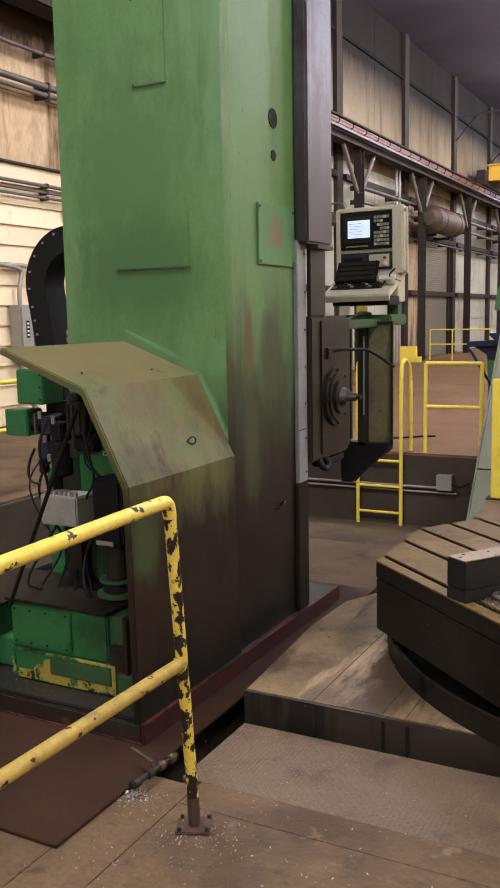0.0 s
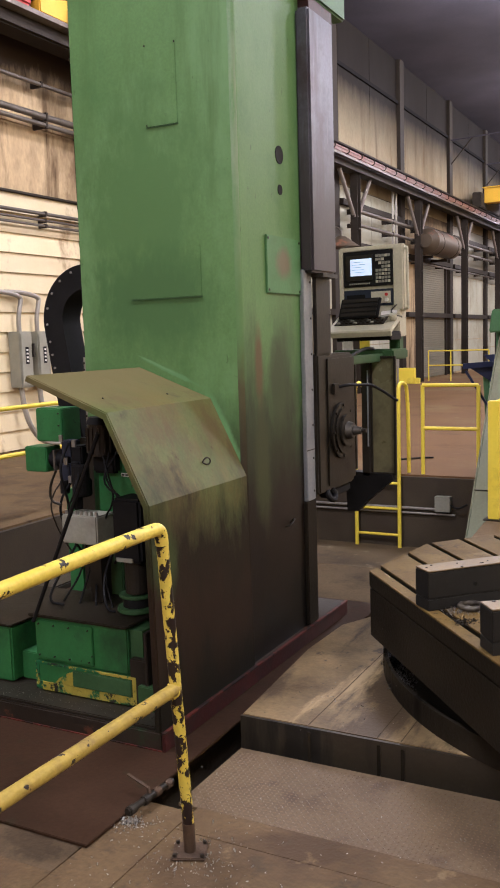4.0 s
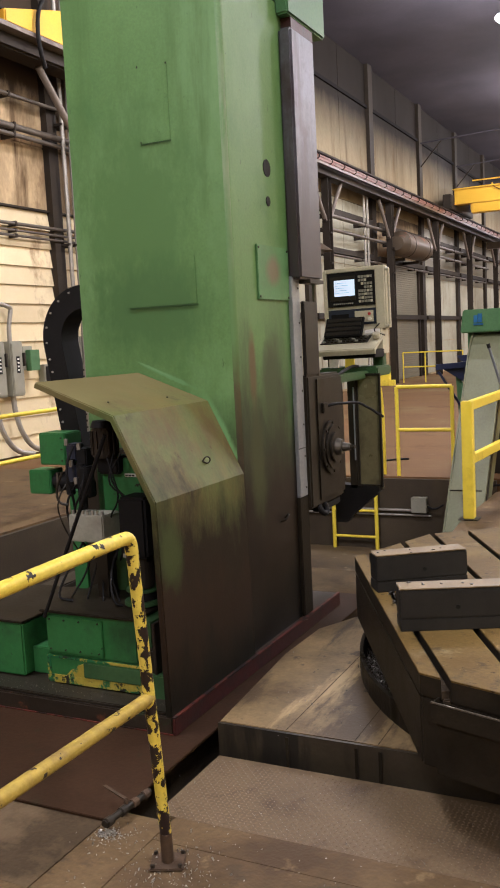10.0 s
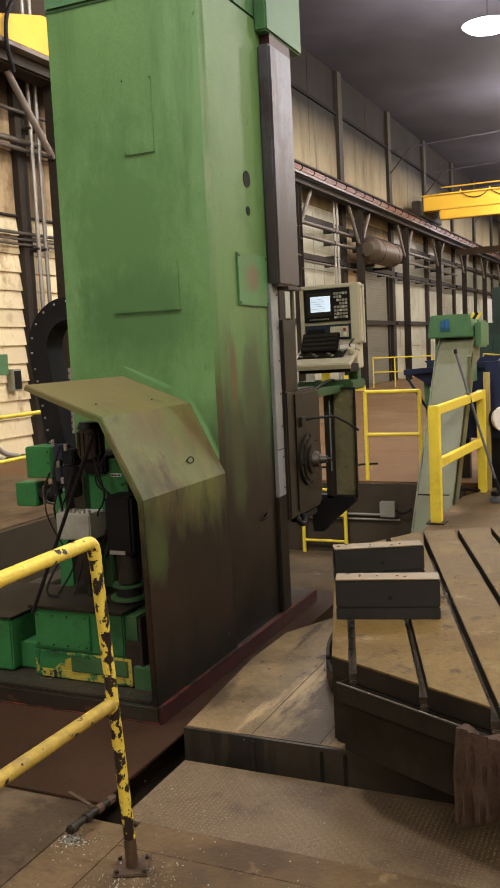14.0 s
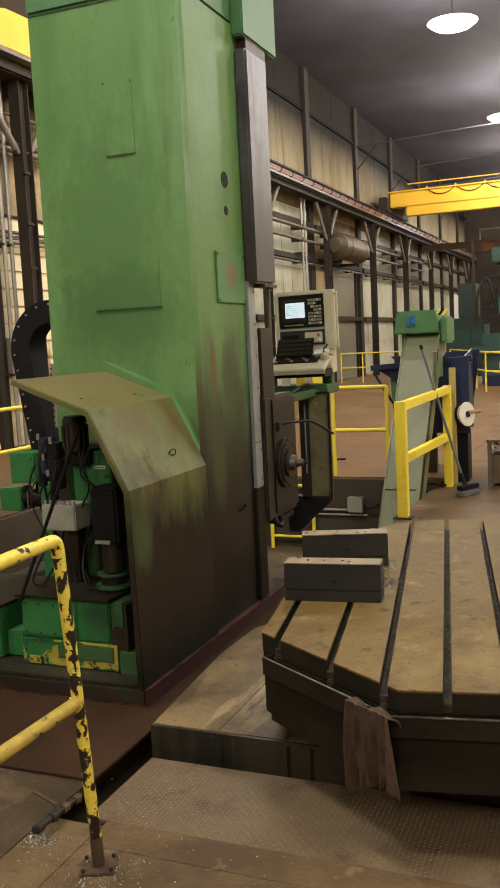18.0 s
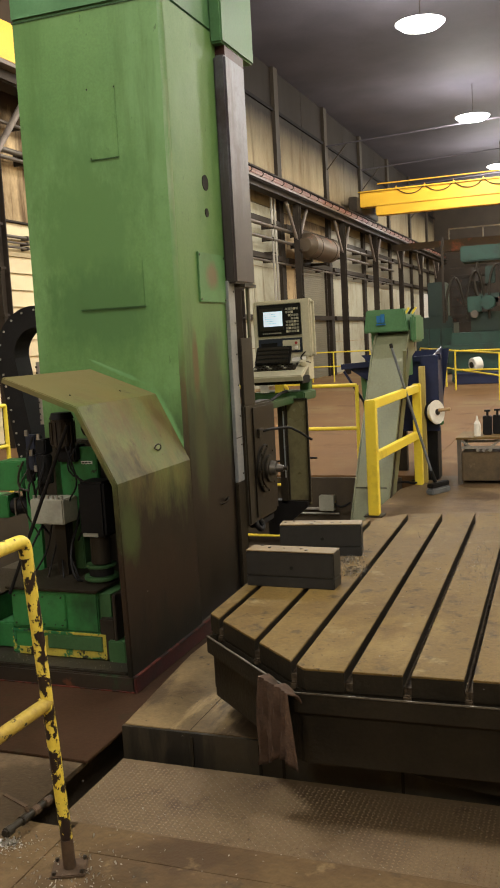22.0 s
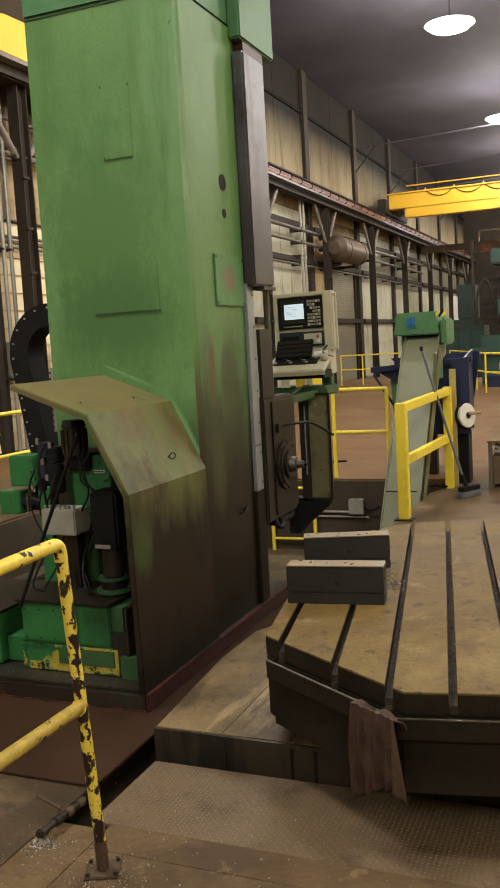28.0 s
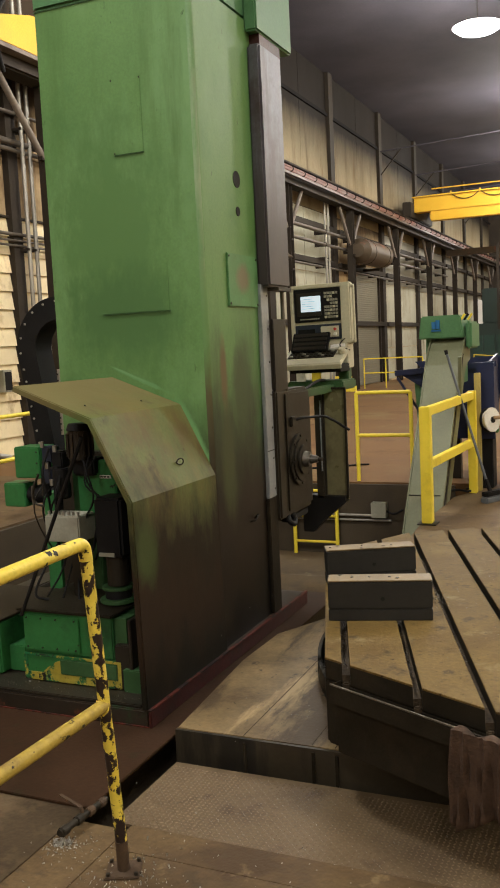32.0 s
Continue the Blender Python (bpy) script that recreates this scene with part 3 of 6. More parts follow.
# Thin facing that darkens the ledge's pit side.
structure("pit_wall", box(-5.549, -5.5, 2.19, 9.89, -0.82, -0.02), PIT_CONCRETE, "darker concrete facing on the pit side of the ledge", "pit wall")
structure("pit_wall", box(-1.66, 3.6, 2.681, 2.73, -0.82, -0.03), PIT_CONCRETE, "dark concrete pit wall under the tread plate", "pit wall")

# long wall: boards below, upper boards darker towards the roof, in bays between the steel columns
BAYS = [-16.0, -4.9, 0.8, 6.55, 12.3, 17.9, 23.6, 29.3, 35.2, 41.0, 46.9, 52.8, 58.6, END]
structure("wall_west", box(WX - 0.3, WX - 0.06, -16.0, END, -0.3, ROOF), WALL_TAN, "tan sooty wall board between dark steel columns", "wall")
# Unseen closing wall; its cream colour is chosen to bounce fill light westwards.
structure("wall_east", box(9.0, 9.3, -16.0, END, -0.3, ROOF), SIDING, "unseen wall closing the hall, cream to bounce fill light", "wall")
structure("wall_south", box(WX - 0.3, 9.3, -16.3, -16.0, -0.3, ROOF), WALL_TAN, "tan sooty end wall of the shop hall", "wall")
structure("wall_north", box(WX - 0.3, 9.3, END, END + 0.3, -0.3, ROOF), STEEL_FRAME, "dark far end wall of the shop hall", "wall")
structure("ceiling", box(WX - 0.3, 9.3, -16.3, END + 0.3, ROOF, ROOF + 0.2), ROOF_DARK, "dark sooty metal roof deck", "ceiling")

# column, its sheets and machinery are one thing that slides along y
COL = thing("boring_mill_column", (-2.35, 4.0, 0.0), "tall green travelling column of a horizontal boring mill", "machine tool")
SHELL = part("column_body", prism([(-2.78, 3.95)] + [(-1.945 + 0.025 * math.sin(radians(a)), 3.975 - 0.025 * math.cos(radians(a))) for a in range(0, 91, 15)] + [(-1.92, 4.69), (-2.78, 4.69)], 0.06, 3.26), GREEN_COLUMN, COL, "green enamelled column worn to brown near its foot", 0.0, True)
SHELL.data.materials.append(GREEN_SIDE)
SHELL.data.materials.append(GREEN_EDGE)
for p in SHELL.data.polygons:
    if p.normal.x > 0.99:
        p.material_index = 1
    elif p.normal.x > 0.1 and p.normal.y < -0.1:
        p.material_index = 2
bm = box(-2.79, -1.925, 3.94, 5.14, 3.265, 3.8)
part("column_cap", bm, GREEN_SOFT, COL, "bright green cap box", 0.015, True)
part("cap_overhang", box(-1.924, -1.85, 4.57, 5.08, 3.2, 3.8), GREEN_SOFT, COL, "green gearbox overhanging the cover", 0.01)
part("base_plate", box(-3.3, -1.9, 3.17, 5.055, 0.012, 0.085), BASE_DARK, COL, "dark oily base plate", 0.006)
part("base_flange", box(-1.899, -1.885, 3.165, 5.055, 0.0115, 0.083), RED_STEEL, COL, "dark red oxide base flange", 0.003)
part("flange_edge", box(-1.8995, -1.884, 3.164, 5.056, 0.0835, 0.089), RED_LINE, COL, "worn red edge line")
part("flange_edge", box(-3.3, -1.8998, 3.164, 3.169, 0.0125, 0.017), RED_LINE, COL, "worn red edge line")
# hood: a sheet bent along y
hood = [(-2.462, 1.45), (-2.086, 1.307), (-1.914, 0.962), (-1.9, 0.09)]
inner = [(-1.912, 0.09), (-1.926, 0.957), (-2.094, 1.294), (-2.467, 1.437)]
part("hood", prism(hood + inner, 3.17, 3.945, "y"), GREEN_HOOD, COL, "bent sheet hood, worn olive and brown paint, near black lower down")
# ways, cover and head
part("way_strip", box(-1.918, -1.896, 4.57, 4.672, 0.735, 1.9), WAY_STEEL, COL, "bright ground steel way strip", 0.003)
part("way_cover", box(-1.918, -1.846, 4.585, 4.892, 1.885, 3.14), COVER_STEEL, COL, "blue-grey sheet steel way cover", 0.012, True)
# rotary table
K = 0.912
ZT = 0.52  # the table's top
TC = (-0.041, 4.39, 0.0)
TABLE = thing("rotary_table", TC, "large oily cast iron rotary table with slots", "rotary table")
OUT = [(K * x, K * y) for x, y in ((-1.47, -1.09), (-0.91, -1.635), (0.91, -1.635), (1.47, -1.09), (1.47, 0.6), (0.97, 1.06), (0.6, 1.125), (-0.6, 1.125), (-0.97, 1.06), (-1.47, 0.6))]


def at_table(poly):
    return [(x + TC[0], y + TC[1]) for x, y in poly]


def clip(poly, a, b):
    """The part of a convex polygon with a <= x <= b."""
    for sign, lim in ((1, a), (-1, -b)):
        out = []
        for (x0, y0), (x1, y1) in zip(poly, poly[1:] + poly[:1]):
            i0, i1 = sign * x0 >= lim, sign * x1 >= lim
            if i0:
                out.append((x0, y0))
            if i0 != i1:
                t = (lim * sign - x0) / (x1 - x0)
                out.append((lim * sign, y0 + t * (y1 - y0)))
        poly = out
    return poly


part("table_body", prism(at_table(OUT), 0.22, ZT - 0.07), TABLE_SIDE, TABLE, "oily dark cast iron table body", 0.008)
SLOTS = [K * x for x in (-1.395, -1.163, -0.96, -0.753, -0.553)] + [K * (-0.352 + 0.2 * k) for k in range(9)]
edges = [-2.0] + SLOTS + [2.0]
for a, b in zip(edges, edges[1:]):
    strip = clip(OUT, a + 0.013, b - 0.013)
    if len(strip) > 2:
        part("strip_rib", prism(at_table(strip), ZT - 0.069, ZT - 0.007), TABLE_SIDE, TABLE)
        part("table_strip", prism(at_table(strip), ZT - 0.0068, ZT), TABLE_TOP, TABLE, "", 0.0015)
part("rotary_base", rod((TC[0], TC[1], 0.115), (TC[0], TC[1], 0.22), 1.08, seg=72), TABLE_SIDE, TABLE, "round dark base ring", 0.01)
# chip gutter round the front edges
gut = [(-1.47, -0.98), (-1.47, -1.09), (-0.91, -1.635), (0.91, -1.635), (1.47, -1.09)]
gut = [Vector((K * x, K * y, 0)) for x, y in gut]
for p, q in zip(gut[1:], gut[2:]):
    d = (q - p).normalized()
    out = Vector((d.y, -d.x, 0))
    base = Vector((TC[0], TC[1], 0))
    for name, o, w, z, h in (("gutter_floor", 0.025, 0.048, ZT - 0.12, 0.01), ("gutter_lip", 0.05, 0.005, ZT - 0.094, 0.062), ("lip_edge", 0.05, 0.007, ZT - 0.061, 0.004), ("gutter_apron", 0.014, 0.022, ZT - 0.213, 0.175)):
        e = d * (o * 0.4)
        b = -0.07 * d if p is gut[1] else e
        f = -0.07 * d if q is gut[4] else e
        part(name, bar(base + p + out * o - b + Vector((0, 0, z)), base + q + out * o + f + Vector((0, 0, z)), w, h), LIP_EDGE if name == "lip_edge" else TABLE_SIDE, TABLE, "", 0.0 if name == "lip_edge" else 0.002)
for p, d in ((gut[1], gut[2] - gut[1]), (gut[4], gut[3] - gut[4])):
    d = d.normalized()
    out = Vector((d.y, -d.x, 0)) if p is gut[1] else Vector((-d.y, d.x, 0))
    m = base + p + d * 0.072
    part("gutter_end", bar(m + out * 0.004 + Vector((0, 0, ZT - 0.094)), m + out * 0.05 + Vector((0, 0, ZT - 0.094)), 0.005, 0.065), TABLE_SIDE, TABLE)
for k, x in enumerate(SLOTS):
    y = -K * 1.635 if abs(x) < K * 0.91 else -K * (1.635 - (abs(x) / K - 0.91) * 0.973)
    part("slot_dirt", box(TC[0] + x - 0.0125, TC[0] + x + 0.0125, TC[1] + y + 0.01, TC[1] + K * (1.0 if abs(x) < K * 0.95 else 0.55), ZT - 0.0685, ZT - 0.042), SLOT_DIRT, TABLE, "brown dirt and chips in the slot")
    if k % 4 != 3:
        part("slot_stop", box(TC[0] + x - 0.012, TC[0] + x + 0.012, TC[1] + y - 0.011, TC[1] + y + 0.008, ZT - 0.085, ZT - 0.062), SLOT_DIRT, TABLE, "", 0.004)

# bed under the table and covers
solid("machine_bed", prism([(-1.69, 3.22), (3.0, 3.22), (3.0, 5.9), (-0.9, 5.7), (-1.45, 5.0), (-1.74, 4.4), (-1.75, 4.0)], -0.82, 0.1), BED_TOP, "wide oil-stained bed slab under the rotary table", "machine bed", bevel=0.004)
structure("floor", box(-3.75, -1.79, 2.181, 3.9, -0.02, 0.0), DARK_CONCRETE, "dark oily concrete at the mouth of the ways", "floor")
structure("floor", box(-3.75, -1.79, 3.901, 5.9, -0.02, 0.0), SHEET_OLIVE, "oily olive-brown concrete under the sliding plate", "floor")
part("slide_sheet", box(-3.74, -1.768, 2.53, 5.3, 0.001, 0.0115), BROWN_STEEL, COL, "oily brown steel cover sheet that slides with the column", 0.002)
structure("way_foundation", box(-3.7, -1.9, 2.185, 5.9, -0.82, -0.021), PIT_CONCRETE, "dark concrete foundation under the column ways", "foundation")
TREADS = structure("tread_plate", box(-1.655, 3.6, 2.685, 3.14, -0.012, 0.0), TREAD, "worn steel tread plate over the pit edge", "floor plate")


# ---- column details ----
part("side_hatch", box(-1.921, -1.909, 4.2, 4.57, 1.775, 2.04), GREEN_HATCH, COL, "green hatch plate with a reddish scuffed patch", 0.003)
for hy, hz in ((4.215, 1.79), (4.555, 1.79), (4.215, 2.025), (4.555, 2.025)):
    part("screw", rod((-1.91, hy, hz), (-1.906, hy, hz), 0.006, seg=8), DARK_STEEL, COL)
for z, r in ((2.42, 0.042), (2.26, 0.024)):
    part("port", rod((-1.93, 4.377, z), (-1.917, 4.377, z), r, seg=28), BLACK, COL, "dark round port")
part("front_hatch", box(-2.485, -2.113, 3.9455, 3.952, 1.764, 1.99), GREEN_COLUMN, COL, "flush green hatch cover", 0.002)
part("hatch_sill", box(-2.49, -2.108, 3.9435, 3.952, 1.759, 1.7635), GREEN_DEEP, COL)
part("upper_hatch", box(-2.368, -2.206, 3.9462, 3.952, 2.523, 2.868), GREEN_COLUMN, COL, "flush green hatch cover", 0.002)
part("hatch_sill", box(-2.37, -2.204, 3.945, 3.952, 2.519, 2.5225), GREEN_DEEP, COL)
for hx, hz in ((-2.366, 2.524), (-2.366, 2.868), (-2.21, 2.862)):
    part("hatch_clip", box(hx - 0.002, hx + 0.002, 3.9445, 3.952, hz, hz + 0.009), DARK_STEEL, COL)
part("cap_seam", box(-2.785, -1.925, 3.946, 5.1, 3.261, 3.266), GREEN_DEEP, COL)
part("cap_underside", box(-1.92, -1.862, 4.63, 4.92, 3.142, 3.199), RED_STEEL, COL, "red underside bracket")
for z in (0.78, 0.95, 1.12, 1.3, 1.48, 1.66, 1.84):
    part("strip_screw", rod((-1.897, 4.65, z), (-1.893, 4.65, z), 0.006, seg=8), DARK_STEEL, COL)
part("strip_joint", box(-1.8965, -1.895, 4.57, 4.672, 0.993, 0.998), DARK_STEEL, COL)
part("cover_bracket", box(-1.9, -1.83, 4.67, 4.86, 1.865, 1.884), DARK_STEEL, COL)
for y in (4.862,):
    part("guide_rod", rod((-1.888, y, 0.9), (-1.888, y, 1.88), 0.012, seg=12), DULL_STEEL, COL, "", 0, True)
for y, z in ((4.4, 0.66),):
    part("lifting_eye", tube([(-1.918, y, z), (-1.885, y - 0.015, z + 0.03), (-1.885, y - 0.05, z), (-1.918, y - 0.055, z - 0.01)], 0.005, 8), DARK_STEEL, COL, "", 0, True)
part("rear_skirt", box(-1.918, -1.896, 4.56, 4.676, 0.09, 0.733), TABLE_SIDE, COL, "dark skirt under the way strip", 0.004)
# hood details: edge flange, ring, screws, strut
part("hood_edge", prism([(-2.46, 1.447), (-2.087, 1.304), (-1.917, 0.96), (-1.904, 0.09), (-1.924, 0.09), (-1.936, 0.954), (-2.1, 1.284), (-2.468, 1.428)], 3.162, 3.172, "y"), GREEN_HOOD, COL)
part("lift_ring", tube([(-1.962, 3.645, 1.06), (-1.95, 3.65, 1.08), (-1.942, 3.67, 1.078), (-1.944, 3.685, 1.058), (-1.955, 3.675, 1.045), (-1.962, 3.645, 1.06)], 0.0032, 8), DARK_STEEL, COL, "black ring", 0, True)
for x, y, z in ((-2.2, 3.3, 1.351), (-2.17, 3.72, 1.34)):
    part("hood_screw", rod((x, y, z), (x + 0.002, y, z + 0.004), 0.0045, seg=8), DARK_STEEL, COL)
part("strut", rod((-2.2, 3.26, 1.22), (-2.62, 3.3, 0.4), 0.0085), BLACK, COL, "black diagonal strut", 0, True)


# ---- drive works under the hood ----
# Flanges, box stand and pillar take darker colours to deepen the hood's shade.
part("saddle_block", box(-2.78, -2.1, 3.86, 3.945, 0.09, 1.08), DARK_STEEL, COL, "dark oily saddle casting", 0.006)
DRIVE = part("drive_box", box(-2.63, -2.15, 3.32, 3.84, 0.225, 0.42), GREEN_BRIGHT, COL, "bright green drive box", 0.006)
part("drive_cover", box(-2.62, -2.32, 3.308, 3.322, 0.24, 0.405), GREEN_BRIGHT, DRIVE, "", 0.003)
for x in (-2.6, -2.52, -2.44, -2.34):
    for z in (0.255, 0.39):
        part("bolt", rod((x, 3.302, z), (x, 3.31, z), 0.004, seg=8), DARK_STEEL, DRIVE)
part("drive_top", box(-2.65, -2.14, 3.3, 3.85, 0.42, 0.432), TABLE_SIDE, COL, "oily black top plate", 0.003)
part("side_slope", prism([(3.34, 0.41), (3.5, 0.41), (3.34, 0.225)], -2.15, -2.09, "x"), GREEN_DEEP, COL)
SKIRT = part("drive_skirt", box(-2.63, -2.11, 3.312, 3.8, 0.1, 0.223), GREEN_BRIGHT, COL, "green skirt box with flaking yellow edges", 0.004)
part("skirt_cover", box(-2.43, -2.13, 3.304, 3.313, 0.139, 0.207), GREEN_DEEP, SKIRT, "darker green cover", 0.003)
part("paint_patch", prism([(-2.53, 0.137), (-2.43, 0.137), (-2.43, 0.2), (-2.46, 0.19), (-2.5, 0.165)], 3.3095, 3.313, "y"), GRIMY_YELLOW, SKIRT, "flaking yellow paint")
for z, h in ((0.1, 0.036), (0.212, 0.011)):
    part("skirt_edge", box(-2.63, -2.11, 3.308, 3.3125, z, z + h), GRIMY_YELLOW, SKIRT, "yellow painted edge")
for x in (-2.63, -2.128):
    part("skirt_edge", box(x, x + 0.018, 3.3085, 3.3125, 0.136, 0.212), GRIMY_YELLOW, SKIRT, "yellow painted edge")
part("side_box", box(-3.28, -2.79, 3.34, 3.9, 0.09, 0.34), GREEN_BRIGHT, COL, "bright green side box", 0.008)
part("side_top", box(-3.29, -2.785, 3.335, 3.905, 0.34, 0.35), TABLE_SIDE, COL, "oily black top", 0.003)
part("side_step", box(-2.789, -2.69, 3.4, 3.8, 0.09, 0.215), GREEN_BRIGHT, COL, "", 0.004)
part("end_box", box(-2.14, -2.06, 3.31, 3.8, 0.1, 0.3), DARK_STEEL, COL, "", 0.006)
part("end_plate", box(-2.09, -2.0, 3.29, 3.8, 0.09, 0.2), GREEN_DEEP, COL, "", 0.004)
part("front_ledge", box(-3.29, -1.94, 3.18, 3.3, 0.086, 0.1), DARK_STEEL, COL, "oily ledge covered in chips", 0.004)
JB = part("junction_box", box(-2.59, -2.4, 3.48, 3.62, 0.705, 0.83), GREY_BOX, COL, "grey junction box", 0.006)
for k in range(7):
    part("cable_gland", rod((-2.575 + 0.027 * k, 3.5, 0.83), (-2.575 + 0.027 * k, 3.5, 0.848), 0.007, seg=10), PIPE, JB)
part("box_stand", box(-2.5, -2.44, 3.55, 3.62, 0.41, 0.705), DARK_STEEL, COL)
part("valve_plate", box(-2.5, -2.285, 3.64, 3.68, 0.72, 1.07), GREEN_BRIGHT, COL, "bright green valve plate", 0.005)
part("name_plate", box(-2.37, -2.31, 3.634, 3.6395, 0.985, 1.0), WHITE, COL)
for k in range(3):
    part("name_bar", box(-2.365 + 0.018 * k, -2.352 + 0.018 * k, 3.631, 3.6335, 0.989, 0.996), DARK_STEEL, COL)
part("green_pillar", box(-2.56, -2.42, 3.68, 3.84, 0.42, 1.02), GREEN_DEEP, COL, "", 0.006)
part("pump_motor", rod((-2.36, 3.68, 1.17), (-2.26, 3.68, 1.17), 0.05, seg=24), DARK_STEEL, COL, "dark pump motor", 0.006, True)
part("pump_block", box(-2.5, -2.38, 3.6, 3.72, 1.0, 1.08), BLACK, COL, "", 0.01)
part("pump_body", rod((-2.55, 3.58, 0.9), (-2.55, 3.58, 1.04), 0.04, seg=18), BLACK, COL, "", 0.006, True)
part("servo_motor", box(-2.275, -2.135, 3.42, 3.56, 0.66, 0.93), BLACK, COL, "black servo motor", 0.012)
part("servo_label", box(-2.255, -2.175, 3.414, 3.421, 0.665, 0.682), GREY_BOX, COL)
part("servo_neck", rod((-2.21, 3.49, 0.52), (-2.21, 3.49, 0.66), 0.05, seg=20), DARK_STEEL, COL, "", 0.004, True)
part("gear_flange", rod((-2.22, 3.5, 0.44), (-2.22, 3.5, 0.46), 0.085, seg=28), GREEN_DEEP, COL, "green flange, darkened for the shade under the hood", 0.004, True)
part("gear_flange", rod((-2.22, 3.5, 0.5), (-2.22, 3.5, 0.515), 0.075, seg=28), GREEN_DEEP, COL, "green flange, darkened for the shade under the hood", 0.004, True)
part("gear_neck", rod((-2.22, 3.5, 0.41), (-2.22, 3.5, 0.5), 0.06, seg=20), BLACK, COL, "", 0, True)
for k in range(3):
    a = 0.08 * k
    part("hose", tube([(-2.42 + a * 0.5, 3.57, 1.1), (-2.36 - a * 0.3, 3.52, 1.02 - a * 0.3), (-2.33 + a * 0.4, 3.53, 0.9), (-2.42 + a, 3.55, 0.8), (-2.45 + a * 0.3, 3.6, 0.6)], 0.0045, 7), BLACK, COL, "", 0, True)
part("hose", tube([(-2.62, 3.5, 1.02), (-2.66, 3.5, 0.95), (-2.66, 3.5, 0.88), (-2.6, 3.5, 0.87)], 0.006, 7), DARK_STEEL, COL, "", 0, True)
for k in range(4):
    part("hose", tube([(-2.55 + 0.05 * k, 3.6, 0.68), (-2.57 + 0.04 * k, 3.58, 0.55), (-2.62 + 0.09 * k, 3.5, 0.43)], 0.005, 8), BLACK, COL, "", 0, True)
FAN = part("fan_motor", rod((-2.445, 3.6, 1.08), (-2.445, 3.6, 1.22), 0.058, seg=28), BASE_DARK, COL, "dark ribbed fan motor", 0.006, True)
for k in range(14):
    a = k * math.tau / 14
    part("rib", obox(Matrix.Translation((-2.445, 3.6, 1.15)) @ Matrix.Rotation(a, 4, "Z") @ Matrix.Translation((0, -0.06, 0)), 0.006, 0.01, 0.11), BASE_DARK, FAN)
part("fan_cowl", rod((-2.445, 3.6, 1.22), (-2.445, 3.6, 1.25), 0.062, 0.05, 28), BLACK, FAN, "", 0, True)
part("side_slope_plate", prism([(3.3, 0.42), (3.5, 0.42), (3.42, 0.1), (3.3, 0.1)], -2.06, -2.045, "x"), BASE_DARK, COL, "green web plate", 0.003)
for k, (x, z) in enumerate(((-2.62, 1.0), (-2.57, 1.08), (-2.64, 1.1), (-2.6, 0.92))):
    VB = part("valve_block", box(x - 0.03, x + 0.03, 3.56 + 0.02 * k, 3.63 + 0.02 * k, z - 0.04, z + 0.04), BLACK if k % 2 else NAVY_TRIM, COL, "dark hydraulic valve", 0.006)
    part("solenoid", rod((x, 3.555 + 0.02 * k, z - 0.09), (x, 3.555 + 0.02 * k, z - 0.03), 0.022, seg=14), BLACK, VB, "", 0.003, True)
    part("fitting", rod((x + 0.015, 3.55, z + 0.04), (x + 0.015, 3.55, z + 0.07), 0.01, seg=6), PIPE, VB)
rnd = random.Random(31)
for k in range(5):
    x, z = -2.64 + 0.03 * k, 1.06 + rnd.uniform(-0.08, 0.08)
    part("hose", tube([(x, 3.58, z), (x + rnd.uniform(-0.04, 0.04), 3.5, z - 0.1), (x + rnd.uniform(-0.06, 0.06), 3.52, z - 0.22), (x + rnd.uniform(-0.03, 0.03), 3.6, z - 0.36)], rnd.choice((0.004, 0.005, 0.006)), 6), BLACK if k % 5 else DARK_STEEL, COL, "", 0, True)
for k in range(2):
    x = -2.6 + 0.2 * k
    part("hose", tube([(x, 3.62, 0.7), (x + rnd.uniform(-0.05, 0.05), 3.5, 0.56), (x + rnd.uniform(-0.08, 0.08), 3.42, 0.45), (x + rnd.uniform(-0.15, 0.15), 3.45, 0.435)], 0.006, 7), BLACK, COL, "", 0, True)
CAB = part("terminal_box", box(-3.155, -2.985, 4.0, 4.15, 1.145, 1.315), GREEN_BRIGHT, COL, "bright green terminal box", 0.006)
part("terminal_lid", box(-3.01, -2.983, 3.988, 3.999, 1.145, 1.315), GREEN_BRIGHT, CAB, "", 0.003)
for z in (1.17, 1.23, 1.29):
    part("lid_bolt", rod((-2.996, 3.982, z), (-2.996, 3.988, z), 0.0045, seg=8), DARK_STEEL, CAB)
part("motor_box", box(-3.24, -3.1, 4.0, 4.12, 0.986, 1.116), GREEN_BRIGHT, CAB, "bright green motor cover", 0.005)
part("side_motor", rod((-3.1, 4.06, 1.05), (-2.92, 4.06, 1.05), 0.048, seg=20), BLACK, CAB, "black side motor", 0.004, True)
part("motor_plate", box(-3.06, -3.05, 4.005, 4.11, 1.0, 1.1), PIPE_DARK, CAB)
part("box_arm", box(-3.1, -2.78, 4.15, 4.19, 1.06, 1.15), DARK_STEEL, CAB)
part("leg_green", box(-2.9, -2.82, 3.9, 3.98, 0.09, 0.86), GREEN_BRIGHT, COL)
part("vent_panel", box(-2.87, -2.81, 4.05, 4.3, 1.15, 1.5), PIPE, COL, "grey ribbed vent panel")
for k in range(10):
    part("vent_rib", box(-2.872, -2.862, 4.045, 4.3, 1.17 + 0.033 * k, 1.18 + 0.033 * k), DARK_STEEL, COL)

